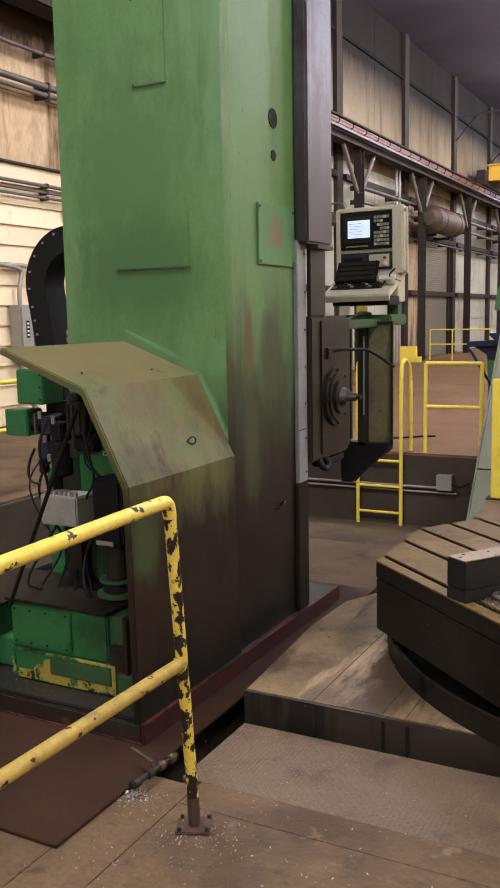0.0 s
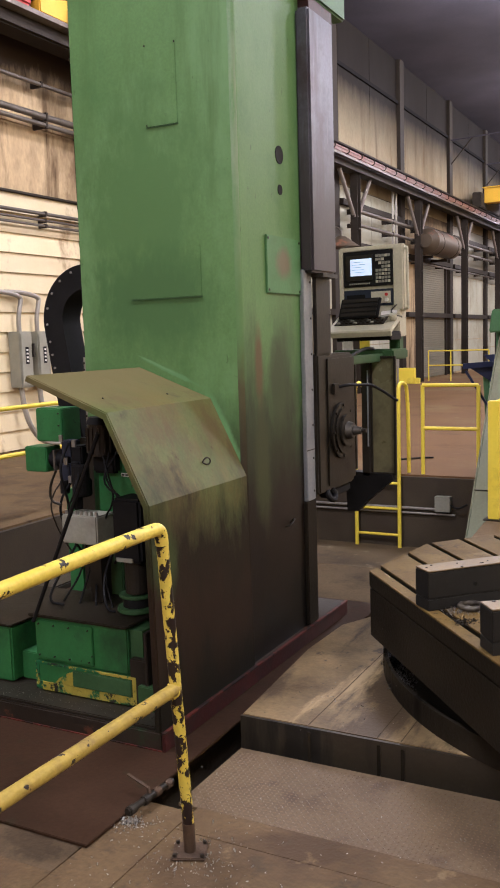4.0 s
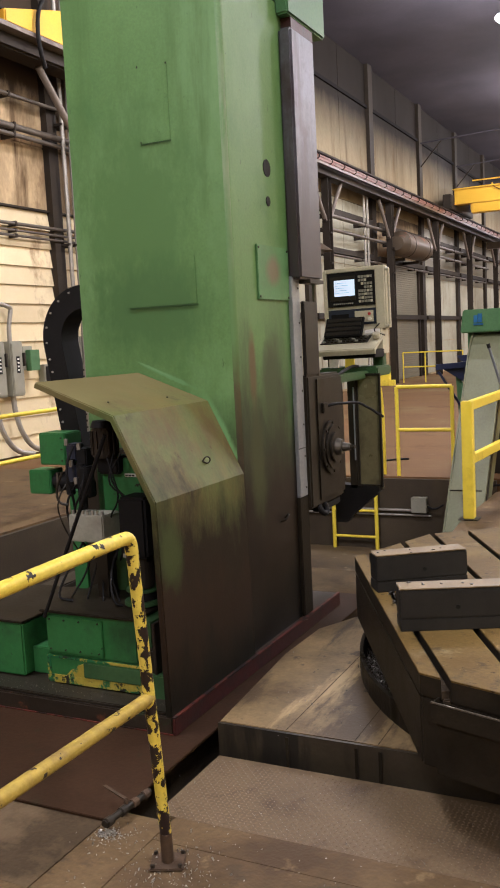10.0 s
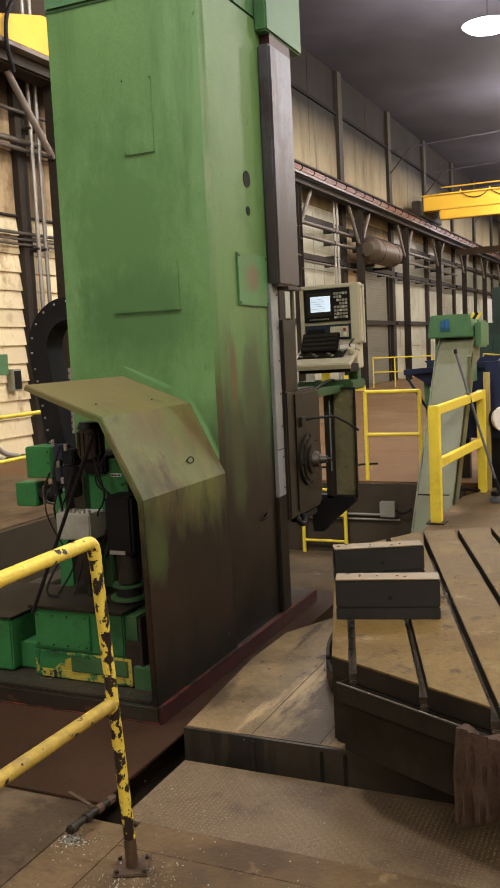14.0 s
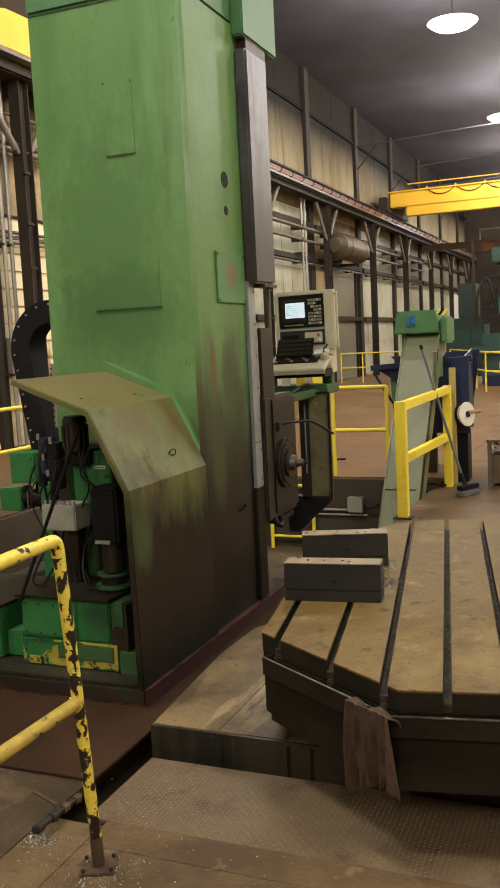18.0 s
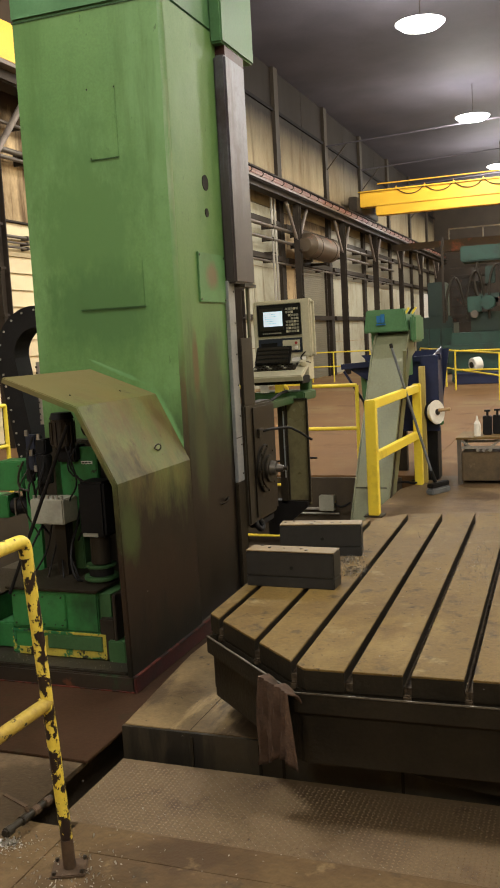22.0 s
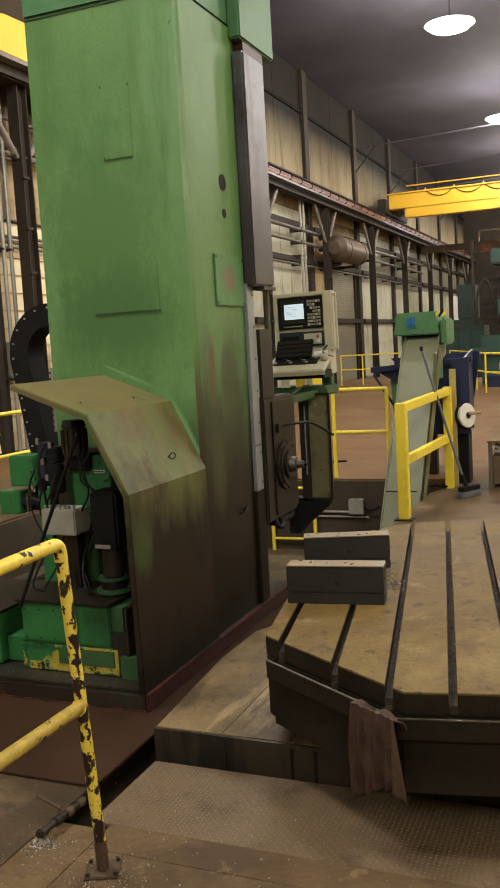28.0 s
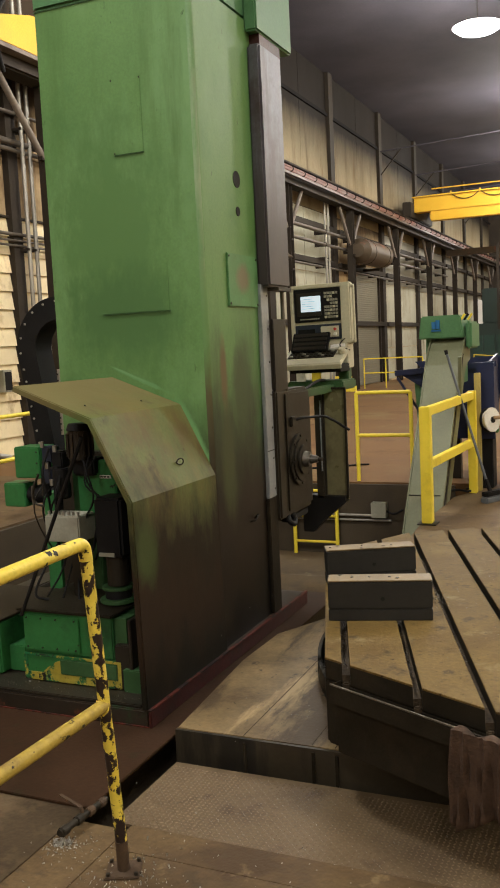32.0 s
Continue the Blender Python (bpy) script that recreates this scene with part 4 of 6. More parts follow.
# cable chain from the column's back: link after link round a bend
HUB = Vector((-2.955, 0, 1.725))  # middle of the bend at the start
bow = [(Vector((-2.785, 0, HUB.z + 0.206)), Vector((0, 0, 1))), (Vector((-2.86, 0, HUB.z + 0.206)), Vector((0, 0, 1)))]
for k in range(22):
    a = radians(90 + k * 4.7)
    out = Vector((math.cos(a), 0, math.sin(a)))
    bow.append((HUB + 0.206 * out, out))
last, side = bow[-1]
side = Vector((-0.987, 0, -0.16))
for k in range(1, 15):
    bow.append((last + 0.07 * k * Vector((0.16, 0, -0.987)), side))
bm = bmesh.new()
rings = []
for c, out in bow:
    rings.append([bm.verts.new(c + out * u + Vector((0, y, 0))) for u, y in ((0.074, 4.2), (0.074, 4.35), (-0.05, 4.35), (-0.05, 4.2))])
for a, b in zip(rings, rings[1:]):
    for k in range(4):
        bm.faces.new((a[k], a[(k + 1) % 4], b[(k + 1) % 4], b[k]))
bm.faces.new(rings[0])
bm.faces.new(rings[-1][::-1])
CHAIN = part("cable_chain", bm, BLACK, COL, "black cable chain with riveted links", 0, True)
rivet_me = bpy.data.meshes.new("rivet")
rivet_bm = rod((0, 0.194, 0), (0, 0.2, 0), 0.006, seg=8)
rivet_bm.to_mesh(rivet_me)
rivet_me.materials.append(RIVET)
run = 0.0
for (a, u), (b, v) in zip(bow, bow[1:]):
    run += (b - a).length
    if run > 0.055:
        run = 0.0
        place = b - Vector((-2.35, 0, 0))
        turn = pose(0, 0, 0, 0, math.degrees(math.atan2(v.x, v.z)), 0)
        o = new("rivet", rivet_me)
        o.parent = CHAIN
        o.matrix_local = Matrix.Translation(place + v * 0.05) @ turn

# ---- spindle head, console and guard; heights as at the start ----
HEAD = part("spindle_head", box(-1.965, -1.875, 4.68, 5.17, 0.82, 1.545), DARK_STEEL, COL, "dark brown oiled spindle head", 0.01)
part("head_front", box(-1.874, -1.866, 4.79, 5.17, 0.85, 1.52), HEAD_BROWN, HEAD, "brown worn head plate", 0.002)
for r, x0, x1, m in ((0.15, -1.866, -1.85, DARK_STEEL), (0.125, -1.85, -1.84, HEAD_BROWN), (0.085, -1.84, -1.825, DARK_STEEL)):
    part("spindle_flange", rod((x0, 4.955, 1.13), (x1, 4.955, 1.13), r, seg=48), m, HEAD, "", 0.003, True)
part("spindle_nose", rod((-1.825, 4.955, 1.13), (-1.79, 4.955, 1.13), 0.05, 0.042, 28), DULL_STEEL, HEAD, "worn bright spindle nose", 0.003, True)
part("arbor", rod((-1.79, 4.955, 1.13), (-1.745, 4.955, 1.13), 0.027, 0.02, 20), DULL_STEEL, HEAD, "", 0.002, True)
part("draw_bolt", rod((-1.745, 4.955, 1.13), (-1.72, 4.955, 1.13), 0.012, seg=12), DARK_STEEL, HEAD)
for k in range(8):
    a = k * math.tau / 8
    part("flange_bolt", rod((-1.851, 4.955 + 0.138 * math.cos(a), 1.13 + 0.138 * math.sin(a)), (-1.842, 4.955 + 0.138 * math.cos(a), 1.13 + 0.138 * math.sin(a)), 0.008, seg=8), DARK_STEEL, HEAD)
part("coolant_hose", tube([(-1.87, 4.9, 1.36), (-1.82, 4.93, 1.375), (-1.8, 5.02, 1.37), (-1.76, 5.15, 1.365), (-1.74, 5.2, 1.34), (-1.71, 5.24, 1.315), (-1.69, 5.27, 1.29), (-1.66, 5.3, 1.265)], 0.008, 8), BLACK, HEAD, "black jointed coolant hose", 0, True)
part("hose_block", box(-1.88, -1.85, 4.84, 4.93, 1.33, 1.385), DARK_STEEL, HEAD, "", 0.004)
part("drain_ring", tube([(-1.89, 4.8, 0.83), (-1.87, 4.78, 0.79), (-1.86, 4.83, 0.765), (-1.87, 4.88, 0.79), (-1.89, 4.86, 0.83)], 0.016, 10), BLACK, HEAD, "", 0, True)
part("head_foot", box(-1.96, -1.89, 4.85, 5.15, 0.77, 0.82), BLACK, HEAD, "black foot of the head", 0.01)
part("slide_plate", box(-1.897, -1.876, 4.678, 4.865, 1.545, 1.94), HEAD_BROWN, HEAD, "brown slide plate above the head", 0.004)
part("head_arm", box(-1.96, -1.91, 5.18, 5.95, 1.47, 1.52), GREEN_DEEP, HEAD, "green arm towards the console", 0.006)
part("arm_block", box(-2.25, -1.85, 5.8, 6.1, 1.48, 1.545), GREEN_DEEP, HEAD, "green console bracket", 0.01)
part("bracket_leg", box(-1.95, -1.88, 6.02, 6.1, 1.5, 1.7), GREEN_DEEP, HEAD, "", 0.006)
part("arm_cable", tube([(-1.93, 5.2, 1.5), (-1.93, 5.5, 1.56), (-1.98, 5.8, 1.55)], 0.01), BLACK, HEAD, "", 0, True)
part("yellow_tag", box(-2.06, -2.0, 5.78, 5.798, 1.545, 1.6), YELLOW, HEAD)
part("white_tag", box(-2.17, -2.11, 5.78, 5.798, 1.545, 1.6), WHITE, HEAD)

CONSOLE = part("operator_console", box(-2.27, -1.835, 5.99, 6.06, 1.78, 2.2), BEIGE, COL, "beige control console with a lit screen", 0.008)
part("console_rim", box(-2.265, -2.24, 5.975, 5.99, 1.79, 2.19), BEIGE, CONSOLE, "", 0.003)
part("console_rim", box(-1.9, -1.84, 5.975, 5.99, 1.79, 2.19), BEIGE, CONSOLE, "", 0.003)
part("console_rim", box(-2.24, -1.9, 5.975, 5.99, 2.172, 2.19), BEIGE, CONSOLE, "", 0.003)
part("control_face", box(-2.235, -1.905, 5.977, 5.991, 1.945, 2.17), BLACK, CONSOLE, "black control face", 0.003)
part("screen_bezel", box(-2.215, -2.035, 5.97, 5.977, 1.985, 2.145), DARK_STEEL, CONSOLE, "", 0.002)
part("screen", box(-2.183, -2.04, 5.966, 5.9695, 2.015, 2.12), SCREEN, CONSOLE, "lit pale blue screen")
for k in range(5):
    part("screen_line", box(-2.175, -2.08 - 0.012 * (k % 3), 5.9645, 5.9655, 2.035 + 0.016 * k, 2.038 + 0.016 * k), SCREEN_LINE, CONSOLE)
for k in range(10):
    part("soft_key", box(-2.195 + 0.0145 * k, -2.186 + 0.0145 * k, 5.971, 5.977, 1.96, 1.969), GREY_BOX, CONSOLE)
for r in range(8):
    for c in range(5):
        if (r, c) not in ((4, 0), (4, 1), (6, 3), (6, 4), (5, 0)):
            part("key", box(-2.015 + 0.02 * c, -2.0 + 0.02 * c, 5.971, 5.977, 1.965 + 0.023 * r, 1.981 + 0.023 * r), GREY_BOX if (r * 3 + c) % 4 else BEIGE, CONSOLE)
part("lower_face", box(-2.235, -1.905, 5.979, 5.991, 1.82, 1.925), NAVY_TRIM, CONSOLE, "blue-black lower face", 0.002)
part("lower_plate", box(-2.05, -1.92, 5.974, 5.979, 1.835, 1.91), BEIGE, CONSOLE, "", 0.002)
part("drive_slot", box(-2.215, -2.09, 5.975, 5.979, 1.85, 1.895), BLACK, CONSOLE)
part("stop_button", rod((-1.945, 5.974, 1.888), (-1.945, 5.962, 1.888), 0.01, seg=14), RED, CONSOLE, "red button")
part("start_button", rod((-1.945, 5.974, 1.855), (-1.945, 5.962, 1.855), 0.012, seg=14), WHITE, CONSOLE)
part("grab_pole", rod((-1.815, 6.0, 1.8), (-1.815, 6.0, 2.17), 0.009), BEIGE, CONSOLE, "pale grab pole", 0, True)
for z in (1.8, 2.17):
    part("pole_mount", rod((-1.83, 6.0, z), (-1.81, 6.0, z), 0.012, seg=10), BEIGE, CONSOLE)
tilt = pose(-2.06, 5.86, 1.7, 24, 0, 0)
part("desk", obox(tilt, 0.43, 0.26, 0.03), BEIGE, CONSOLE, "sloping beige key desk", 0.006)
part("desk_lip", obox(tilt @ pose(0, -0.135, -0.004), 0.44, 0.014, 0.036), BEIGE, CONSOLE, "", 0.003)
part("desk_apron", box(-2.22, -1.86, 5.79, 5.99, 1.6, 1.655), BLACK, CONSOLE, "", 0.004)
part("desk_neck", box(-2.2, -1.86, 5.96, 6.1, 1.62, 1.79), BEIGE, CONSOLE, "", 0.006)
part("key_field", obox(tilt @ pose(-0.02, 0.01, 0.02), 0.33, 0.1, 0.006), DARK_STEEL, CONSOLE, "", 0.002)
for r in range(3):
    for c in range(11):
        part("desk_key", obox(tilt @ pose(-0.16 + 0.028 * c, -0.02 + 0.03 * r, 0.026), 0.018, 0.018, 0.008), DARK_STEEL if (r + c) % 4 else GREY_BOX, CONSOLE)
part("stop_knob", rod(tilt @ Vector((-0.15, 0.07, 0.02)), tilt @ Vector((-0.15, 0.07, 0.05)), 0.019, seg=16), RED, CONSOLE, "red stop knob", 0.003)
part("jog_knob", rod(tilt @ Vector((0.19, 0.02, 0.02)), tilt @ Vector((0.19, 0.02, 0.055)), 0.026, seg=18), BEIGE, CONSOLE, "pale jog knob", 0.004)
part("keyboard", obox(pose(-2.1, 5.9, 1.805, 62, 0, -3), 0.27, 0.14, 0.02), BLACK, CONSOLE, "black keyboard leaning on the console", 0.004)
for r in range(4):
    part("key_row", obox(pose(-2.1, 5.9, 1.805, 62, 0, -3) @ pose(0, -0.05 + 0.033 * r, 0.012), 0.24, 0.02, 0.006), DARK_STEEL, CONSOLE)
part("paper_pad", obox(tilt @ pose(0.14, 0.1, 0.03, 0, 0, 12), 0.1, 0.06, 0.012), WHITE, CONSOLE, "white note pad")
part("console_cable", tube([(-1.88, 5.97, 1.82), (-1.91, 5.93, 1.78), (-1.88, 5.9, 1.76), (-1.84, 5.95, 1.74)], 0.004, 6), BLACK, CONSOLE, "", 0, True)

for piece in [CONSOLE] + list(CONSOLE.children):
    hub = Vector((-2.05, 5.9, 1.75)) - ORIGIN[CONSOLE]
    piece.data.transform(Matrix.Translation(hub) @ Matrix.Rotation(radians(-0.6), 4, "Y") @ Matrix.Translation(-hub))
GUARDS = part("splash_guard", box(-1.975, -1.815, 5.74, 5.752, 0.755, 1.5), GUARD, COL, "olive splash guard panel with dark frame", 0.002)
for x0, x1, z0, z1 in ((-1.98, -1.965, 0.77, 1.505), (-1.827, -1.812, 0.77, 1.505), (-1.965, -1.827, 1.49, 1.505), (-1.965, -1.827, 0.77, 0.785)):
    part("guard_frame", box(x0, x1, 5.725, 5.74, z0, z1), DARK_STEEL, GUARDS, "", 0.003)
part("guard_post", box(-2.025, -1.975, 5.7, 5.76, 0.76, 1.5), DARK_STEEL, GUARDS, "dark hinge post", 0.004)
part("guard_strip", box(-1.985, -1.978, 5.69, 5.7, 0.95, 1.42), WAY_STEEL, GUARDS, "bright strip")
part("guard_foot", prism([(-2.14, 0.79), (-1.83, 0.775), (-1.83, 0.745), (-2.0, 0.6), (-2.06, 0.535), (-2.13, 0.535)], 5.7, 5.78, "y"), BLACK, GUARDS, "black tapered foot")
part("guard_post", box(-2.09, -2.07, 5.72, 5.74, 0.8, 1.5), DARK_STEEL, GUARDS)
HEAD_PARTS = [HEAD, CONSOLE, GUARDS, CAB]

# ---- what rides on the table ----
RIDERS = []


def clamp_block(x, y, turn, label, half=0.194):
    b = thing("clamp_block", (0, 0, 0), label, "steel block", "blocks on the table")
    part("body", box(-half, half, -0.05, 0.05, 0.046, 0.15), BLOCK_STEEL, b, "", 0.004)
    part("foot", box(-half, half, -0.05, 0.05, 0.0, 0.0455), BLOCK_STEEL, b, "", 0.003)
    # Separate top sheet, several times paler than the block's sides.
    part("worn_top", box(-half, half, -0.05, 0.05, 0.1502, 0.155), BLOCK_TOP, b, "pale top face", 0.002)
    part("bolt_hole", rod((0.01, -0.053, 0.085), (0.01, -0.0495, 0.085), 0.008, seg=14), BLACK, b)
    rnd = random.Random(int(y * 100))
    for k in range(6):
        part("top_nick", obox(pose(rnd.uniform(-0.18, 0.15), rnd.uniform(-0.04, 0.04), 0.156, 0, 0, rnd.uniform(0, 180)), rnd.uniform(0.006, 0.016), rnd.uniform(0.004, 0.01), 0.003), DARK_STEEL, b)
    RIDERS.append((b, x, y, turn))


clamp_block(-1.13, -0.557, -3.0, "grey steel block with pale top on the table edge")
clamp_block(-1.144, -0.018, 7.0, "grey steel block standing further along the table")


def chip_mesh(area, count, size, seed, ground=0.0):
    rnd = random.Random(seed)
    bm = bmesh.new()
    for _ in range(count):
        x, y, sx, sy = area[rnd.randrange(len(area))]
        p = Vector((rnd.gauss(x, sx), rnd.gauss(y, sy), ground + size * 0.3))
        s = size * rnd.uniform(0.4, 1.3)
        m = Matrix.Translation(p) @ Euler((rnd.uniform(0, 6), rnd.uniform(0, 6), rnd.uniform(0, 6))).to_matrix().to_4x4()
        q = [m @ Vector(v) for v in ((0, 0, 0), (s, 0, 0.2 * s), (0.9 * s, 0.4 * s, 0), (0.05 * s, 0.35 * s, 0.25 * s))]
        for v in q:
            v.z = max(v.z, ground + 0.0008)
        bm.faces.new([bm.verts.new(v) for v in q])
    return bm


def chips(name, area, count, size, label, seed, ground=0.0, stuff=CHIP):
    """Small curled chips strewn over an area given as x, y, spread x, spread y."""
    bm = chip_mesh(area, count, size, seed, ground)
    return solid(name, bm, stuff, label, "metal chips", "", "stuff")


def riding(ob):
    RIDERS.append((ob, 0.0, 0.0, 0.0))


riding(chips("table_chips", [(-1.13, -0.1, 0.07, 0.035), (-1.2, -0.12, 0.05, 0.05), (-1.02, -0.2, 0.04, 0.07), (-0.98, -0.12, 0.035, 0.06), (-0.93, -0.33, 0.03, 0.05)], 1500, 0.009, "small bright metal chips swept between the blocks", 3))
riding(chips("table_chips", [(-1.26, -0.25, 0.02, 0.018)], 120, 0.012, "dark clump of oily chips beside the block", 8, 0.0, DARK_STEEL))
riding(chips("slot_chips", [(x, -0.95 + 0.11 * k, 0.004, 0.05) for x in SLOTS for k in range(15)], 2600, 0.0075, "metal chips and dirt lying in the table slots", 44, -0.042))
RN = thing("steel_ring", (0, 0, 0), "worn steel ring lying among the chips", "ring")
part("ring", tube([(-1.165 + 0.042 * math.cos(radians(a)), -0.108 + 0.042 * math.sin(radians(a)), 0.012) for a in range(0, 361, 30)], 0.011, 12), LIP_EDGE, RN, "", 0, True)
riding(RN)
riding(chips("table_chips", [(0.0, -0.3, 0.5, 0.5), (-0.6, -0.2, 0.3, 0.5), (-0.38, -0.1, 0.07, 0.2), (-0.38, -0.1, 0.07, 0.2), (0.5, 0.2, 0.3, 0.4)], 900, 0.006, "thin scatter of metal chips over the table", 4))

tagged(part("ledge_chips", chip_mesh([(-2.9 + 0.1 * k, 3.235, 0.06, 0.022) for k in range(10)], 160, 0.007, 41, 0.1), CHIP, COL), kind="stuff")

# rag over the gutter lip
bm = bmesh.new()
rows = []
rnd = random.Random(8)
for i in range(25):
    u = i / 24
    line = []
    for j in range(21):
        v = j / 20
        fold = 0.02 * math.sin(v * 17 + 2 * u) + 0.009 * math.sin(v * 37 + 5 * u)
        if u < 0.16:
            p = (0.18 * (v - 0.5) + 0.01 * math.sin(20 * u), 0.022 * (0.16 - u) / 0.16 + 0.004, -0.045 + 0.012 * math.sin(11 * v + 9 * u) - 0.03 * (0.16 - u) / 0.16)
        else:
            w = (u - 0.16) / 0.84
            p = ((v - 0.5) * (0.18 + 0.05 * w) + 0.02 * w, -0.012 - abs(fold) * (0.4 + w) - 0.01, -0.04 - w * (0.25 + 0.035 * math.sin(v * 5 + 1)))
        line.append(bm.verts.new(p))
    rows.append(line)
for a, b in zip(rows, rows[1:]):
    for j in range(20):
        bm.faces.new((a[j], a[j + 1], b[j + 1], b[j]))
RAGGED = solid("shop_rag", bm, RAG, "brown shop rag draped over the gutter lip", "rag", smooth=True)
thick = RAGGED.modifiers.new("thickness", "SOLIDIFY")
thick.thickness = 0.005
RIDERS.append((RAGGED, K * -1.02 + 0.025, K * -1.53 - 0.118, -42.0))

# ---- railings ----
R1 = thing("guard_railing", (-1.43, 2.3, 0), "chipped yellow pipe railing bolted to the concrete floor", "railing")
part("post", rod((-1.455, 2.43, 0.1), (-1.43, 2.31, 1.02), 0.0178, seg=24), YELLOW_FLAKED, R1, "badly flaked yellow post", 0, True)
part("post_stub", rod((-1.46, 2.44, 0.012), (-1.4545, 2.428, 0.11), 0.0188, seg=24), RUST, R1, "rusty stub of the post", 0, True)
part("top_rail", tube([(-1.4305, 2.312, 1.0), (-1.43, 2.305, 1.045), (-1.43, 2.26, 1.05), (-1.43, 1.0, 1.022), (-1.43, -3.0, 1.022)], 0.0192, 20, rounds=3), YELLOW_WORN, R1, "", 0, True)
part("mid_rail", rod((-1.442, 2.37, 0.556), (-1.432, -3.0, 0.6), 0.0195, seg=24), YELLOW_GRIMED, R1, "grimy yellow middle rail", 0, True)
part("weld_bead", tube([(-1.462, 2.362, 0.567), (-1.44, 2.352, 0.571), (-1.42, 2.362, 0.55), (-1.44, 2.355, 0.53)], 0.004, 6), YELLOW_WORN, R1, "", 0, True)
for y in (0.4, -1.6):
    part("post", rod((-1.44, y, 0.01), (-1.44, y, 1.03), 0.0235, seg=20), YELLOW_FLAKED, R1, "", 0, True)
part("foot_plate", obox(pose(-1.46, 2.44, 0.006, 0, 0, 24), 0.105, 0.095, 0.008), RUST, R1, "rusty foot plate", 0.003)
for sx, sy in ((-1, -1), (1, -1), (1, 1), (-1, 1)):
    p = pose(-1.46, 2.44, 0.006, 0, 0, 24) @ Vector((sx * 0.042, sy * 0.037, 0))
    part("anchor_bolt", rod((p.x, p.y, 0.01), (p.x, p.y, 0.019), 0.006, seg=6), BASE_DARK, R1)

R2 = thing("square_railing", (-1.7, 8.5, 0), "bright yellow square tube railing beside the conveyor", "railing")
part("post", box(-1.755, -1.665, 7.72, 7.81, 0.01, 1.0), YELLOW, R2, "", 0.005)
part("post", box(-1.645, -1.565, 9.34, 9.42, 0.0, 1.03), YELLOW, R2, "", 0.005)
part("top_rail", bar((-1.71, 7.81, 0.955), (-1.605, 9.34, 0.985), 0.06, 0.075), YELLOW, R2, "", 0.004)
part("mid_rail", bar((-1.71, 7.81, 0.5), (-1.605, 9.34, 0.515), 0.055, 0.075), YELLOW, R2, "", 0.004)
part("foot_plate", box(-1.79, -1.63, 7.69, 7.84, 0.0, 0.01), DARK_STEEL, R2)


def tube_rail(name, posts, label, heights=(1.0, 0.52), r=0.022, ends=True, group=""):
    """A railing over posts given as x, y, with tubes at the heights."""
    t = thing(name, (posts[0][0], posts[0][1], 0), label, "railing", group)
    for x, y in posts:
        part("post", rod((x, y, 0), (x, y, heights[0]), r, seg=12), YELLOW, t, "", 0, True)
    for k, z in enumerate(heights):
        for a, b in zip(posts, posts[1:]):
            part("top_rail" if k == 0 else "mid_rail", rod((*a, z), (*b, z), r * 0.95, seg=12), YELLOW, t, "", 0, True)
    return t


tube_rail("pit_railing", [(-3.0, 10.02), (-2.38, 10.02)], "yellow tube railing at the pit edge")
tube_rail("ledge_railing", [(-5.64, 2.4), (-5.64, 5.2), (-5.64, 8.1)], "yellow tube railing along the wall-side pit edge", (1.02, 0.6))
tube_rail("far_railing", [(-8.75, 29.8), (-8.0, 29.8), (-6.75, 29.8)], "thin yellow railing before the grey shutter")
tube_rail("far_railing", [(-5.05, 29.6), (-3.6, 25.2), (-1.75, 20.2)], "long yellow railing before the green machine")
tube_rail("aisle_railing", [(-3.15, 23.7), (-1.2, 22.9)], "yellow tube railing along the far aisle")
LAD = thing("pit_ladder", (-3.48, 9.85, -0.82), "yellow tube ladder with hooped handrails in the pit", "ladder")
for x in (-3.73, -3.22):
    part("stile", tube([(x, 9.83, -0.82), (x, 9.83, 0.2), (x, 9.83, 0.9), (x, 9.85, 1.02), (x + 0.02, 9.95, 1.04), (x + 0.03, 10.08, 0.95), (x + 0.03, 10.1, 0.0)], 0.022, 12), YELLOW, LAD, "", 0, True)
for z in (-0.68, -0.38, -0.09):
    part("rung", rod((-3.73, 9.83, z), (-3.22, 9.83, z), 0.016, seg=12), YELLOW, LAD, "", 0, True)
PW = thing("pit_conduit", (-3.5, 9.86, -0.37), "grey conduit with junction box along the pit wall", "conduit")
part("pipe", rod((-5.5, 9.87, -0.365), (-2.8, 9.87, -0.365), 0.016), PIPE, PW, "", 0, True)
part("pipe", rod((-5.5, 9.87, -0.42), (-2.6, 9.87, -0.42), 0.013), PIPE, PW, "", 0, True)
part("junction_box", box(-2.81, -2.64, 9.8, 9.9, -0.38, -0.21), GREY_BOX, PW, "grey junction box", 0.005)
part("cable", tube([(-2.66, 9.85, -0.3), (-2.55, 9.8, -0.34), (-2.45, 9.82, -0.28)], 0.012), BLACK, PW, "", 0, True)
FL = thing("floor_cable", (-3.2, 10.4, 0), "black cable lying on the red floor", "cable")
part("cable", tube([(-3.9, 10.9, 0.013), (-3.6, 11.0, 0.013), (-3.4, 11.25, 0.013), (-3.25, 11.3, 0.013)], 0.012), BLACK, FL, "", 0, True)

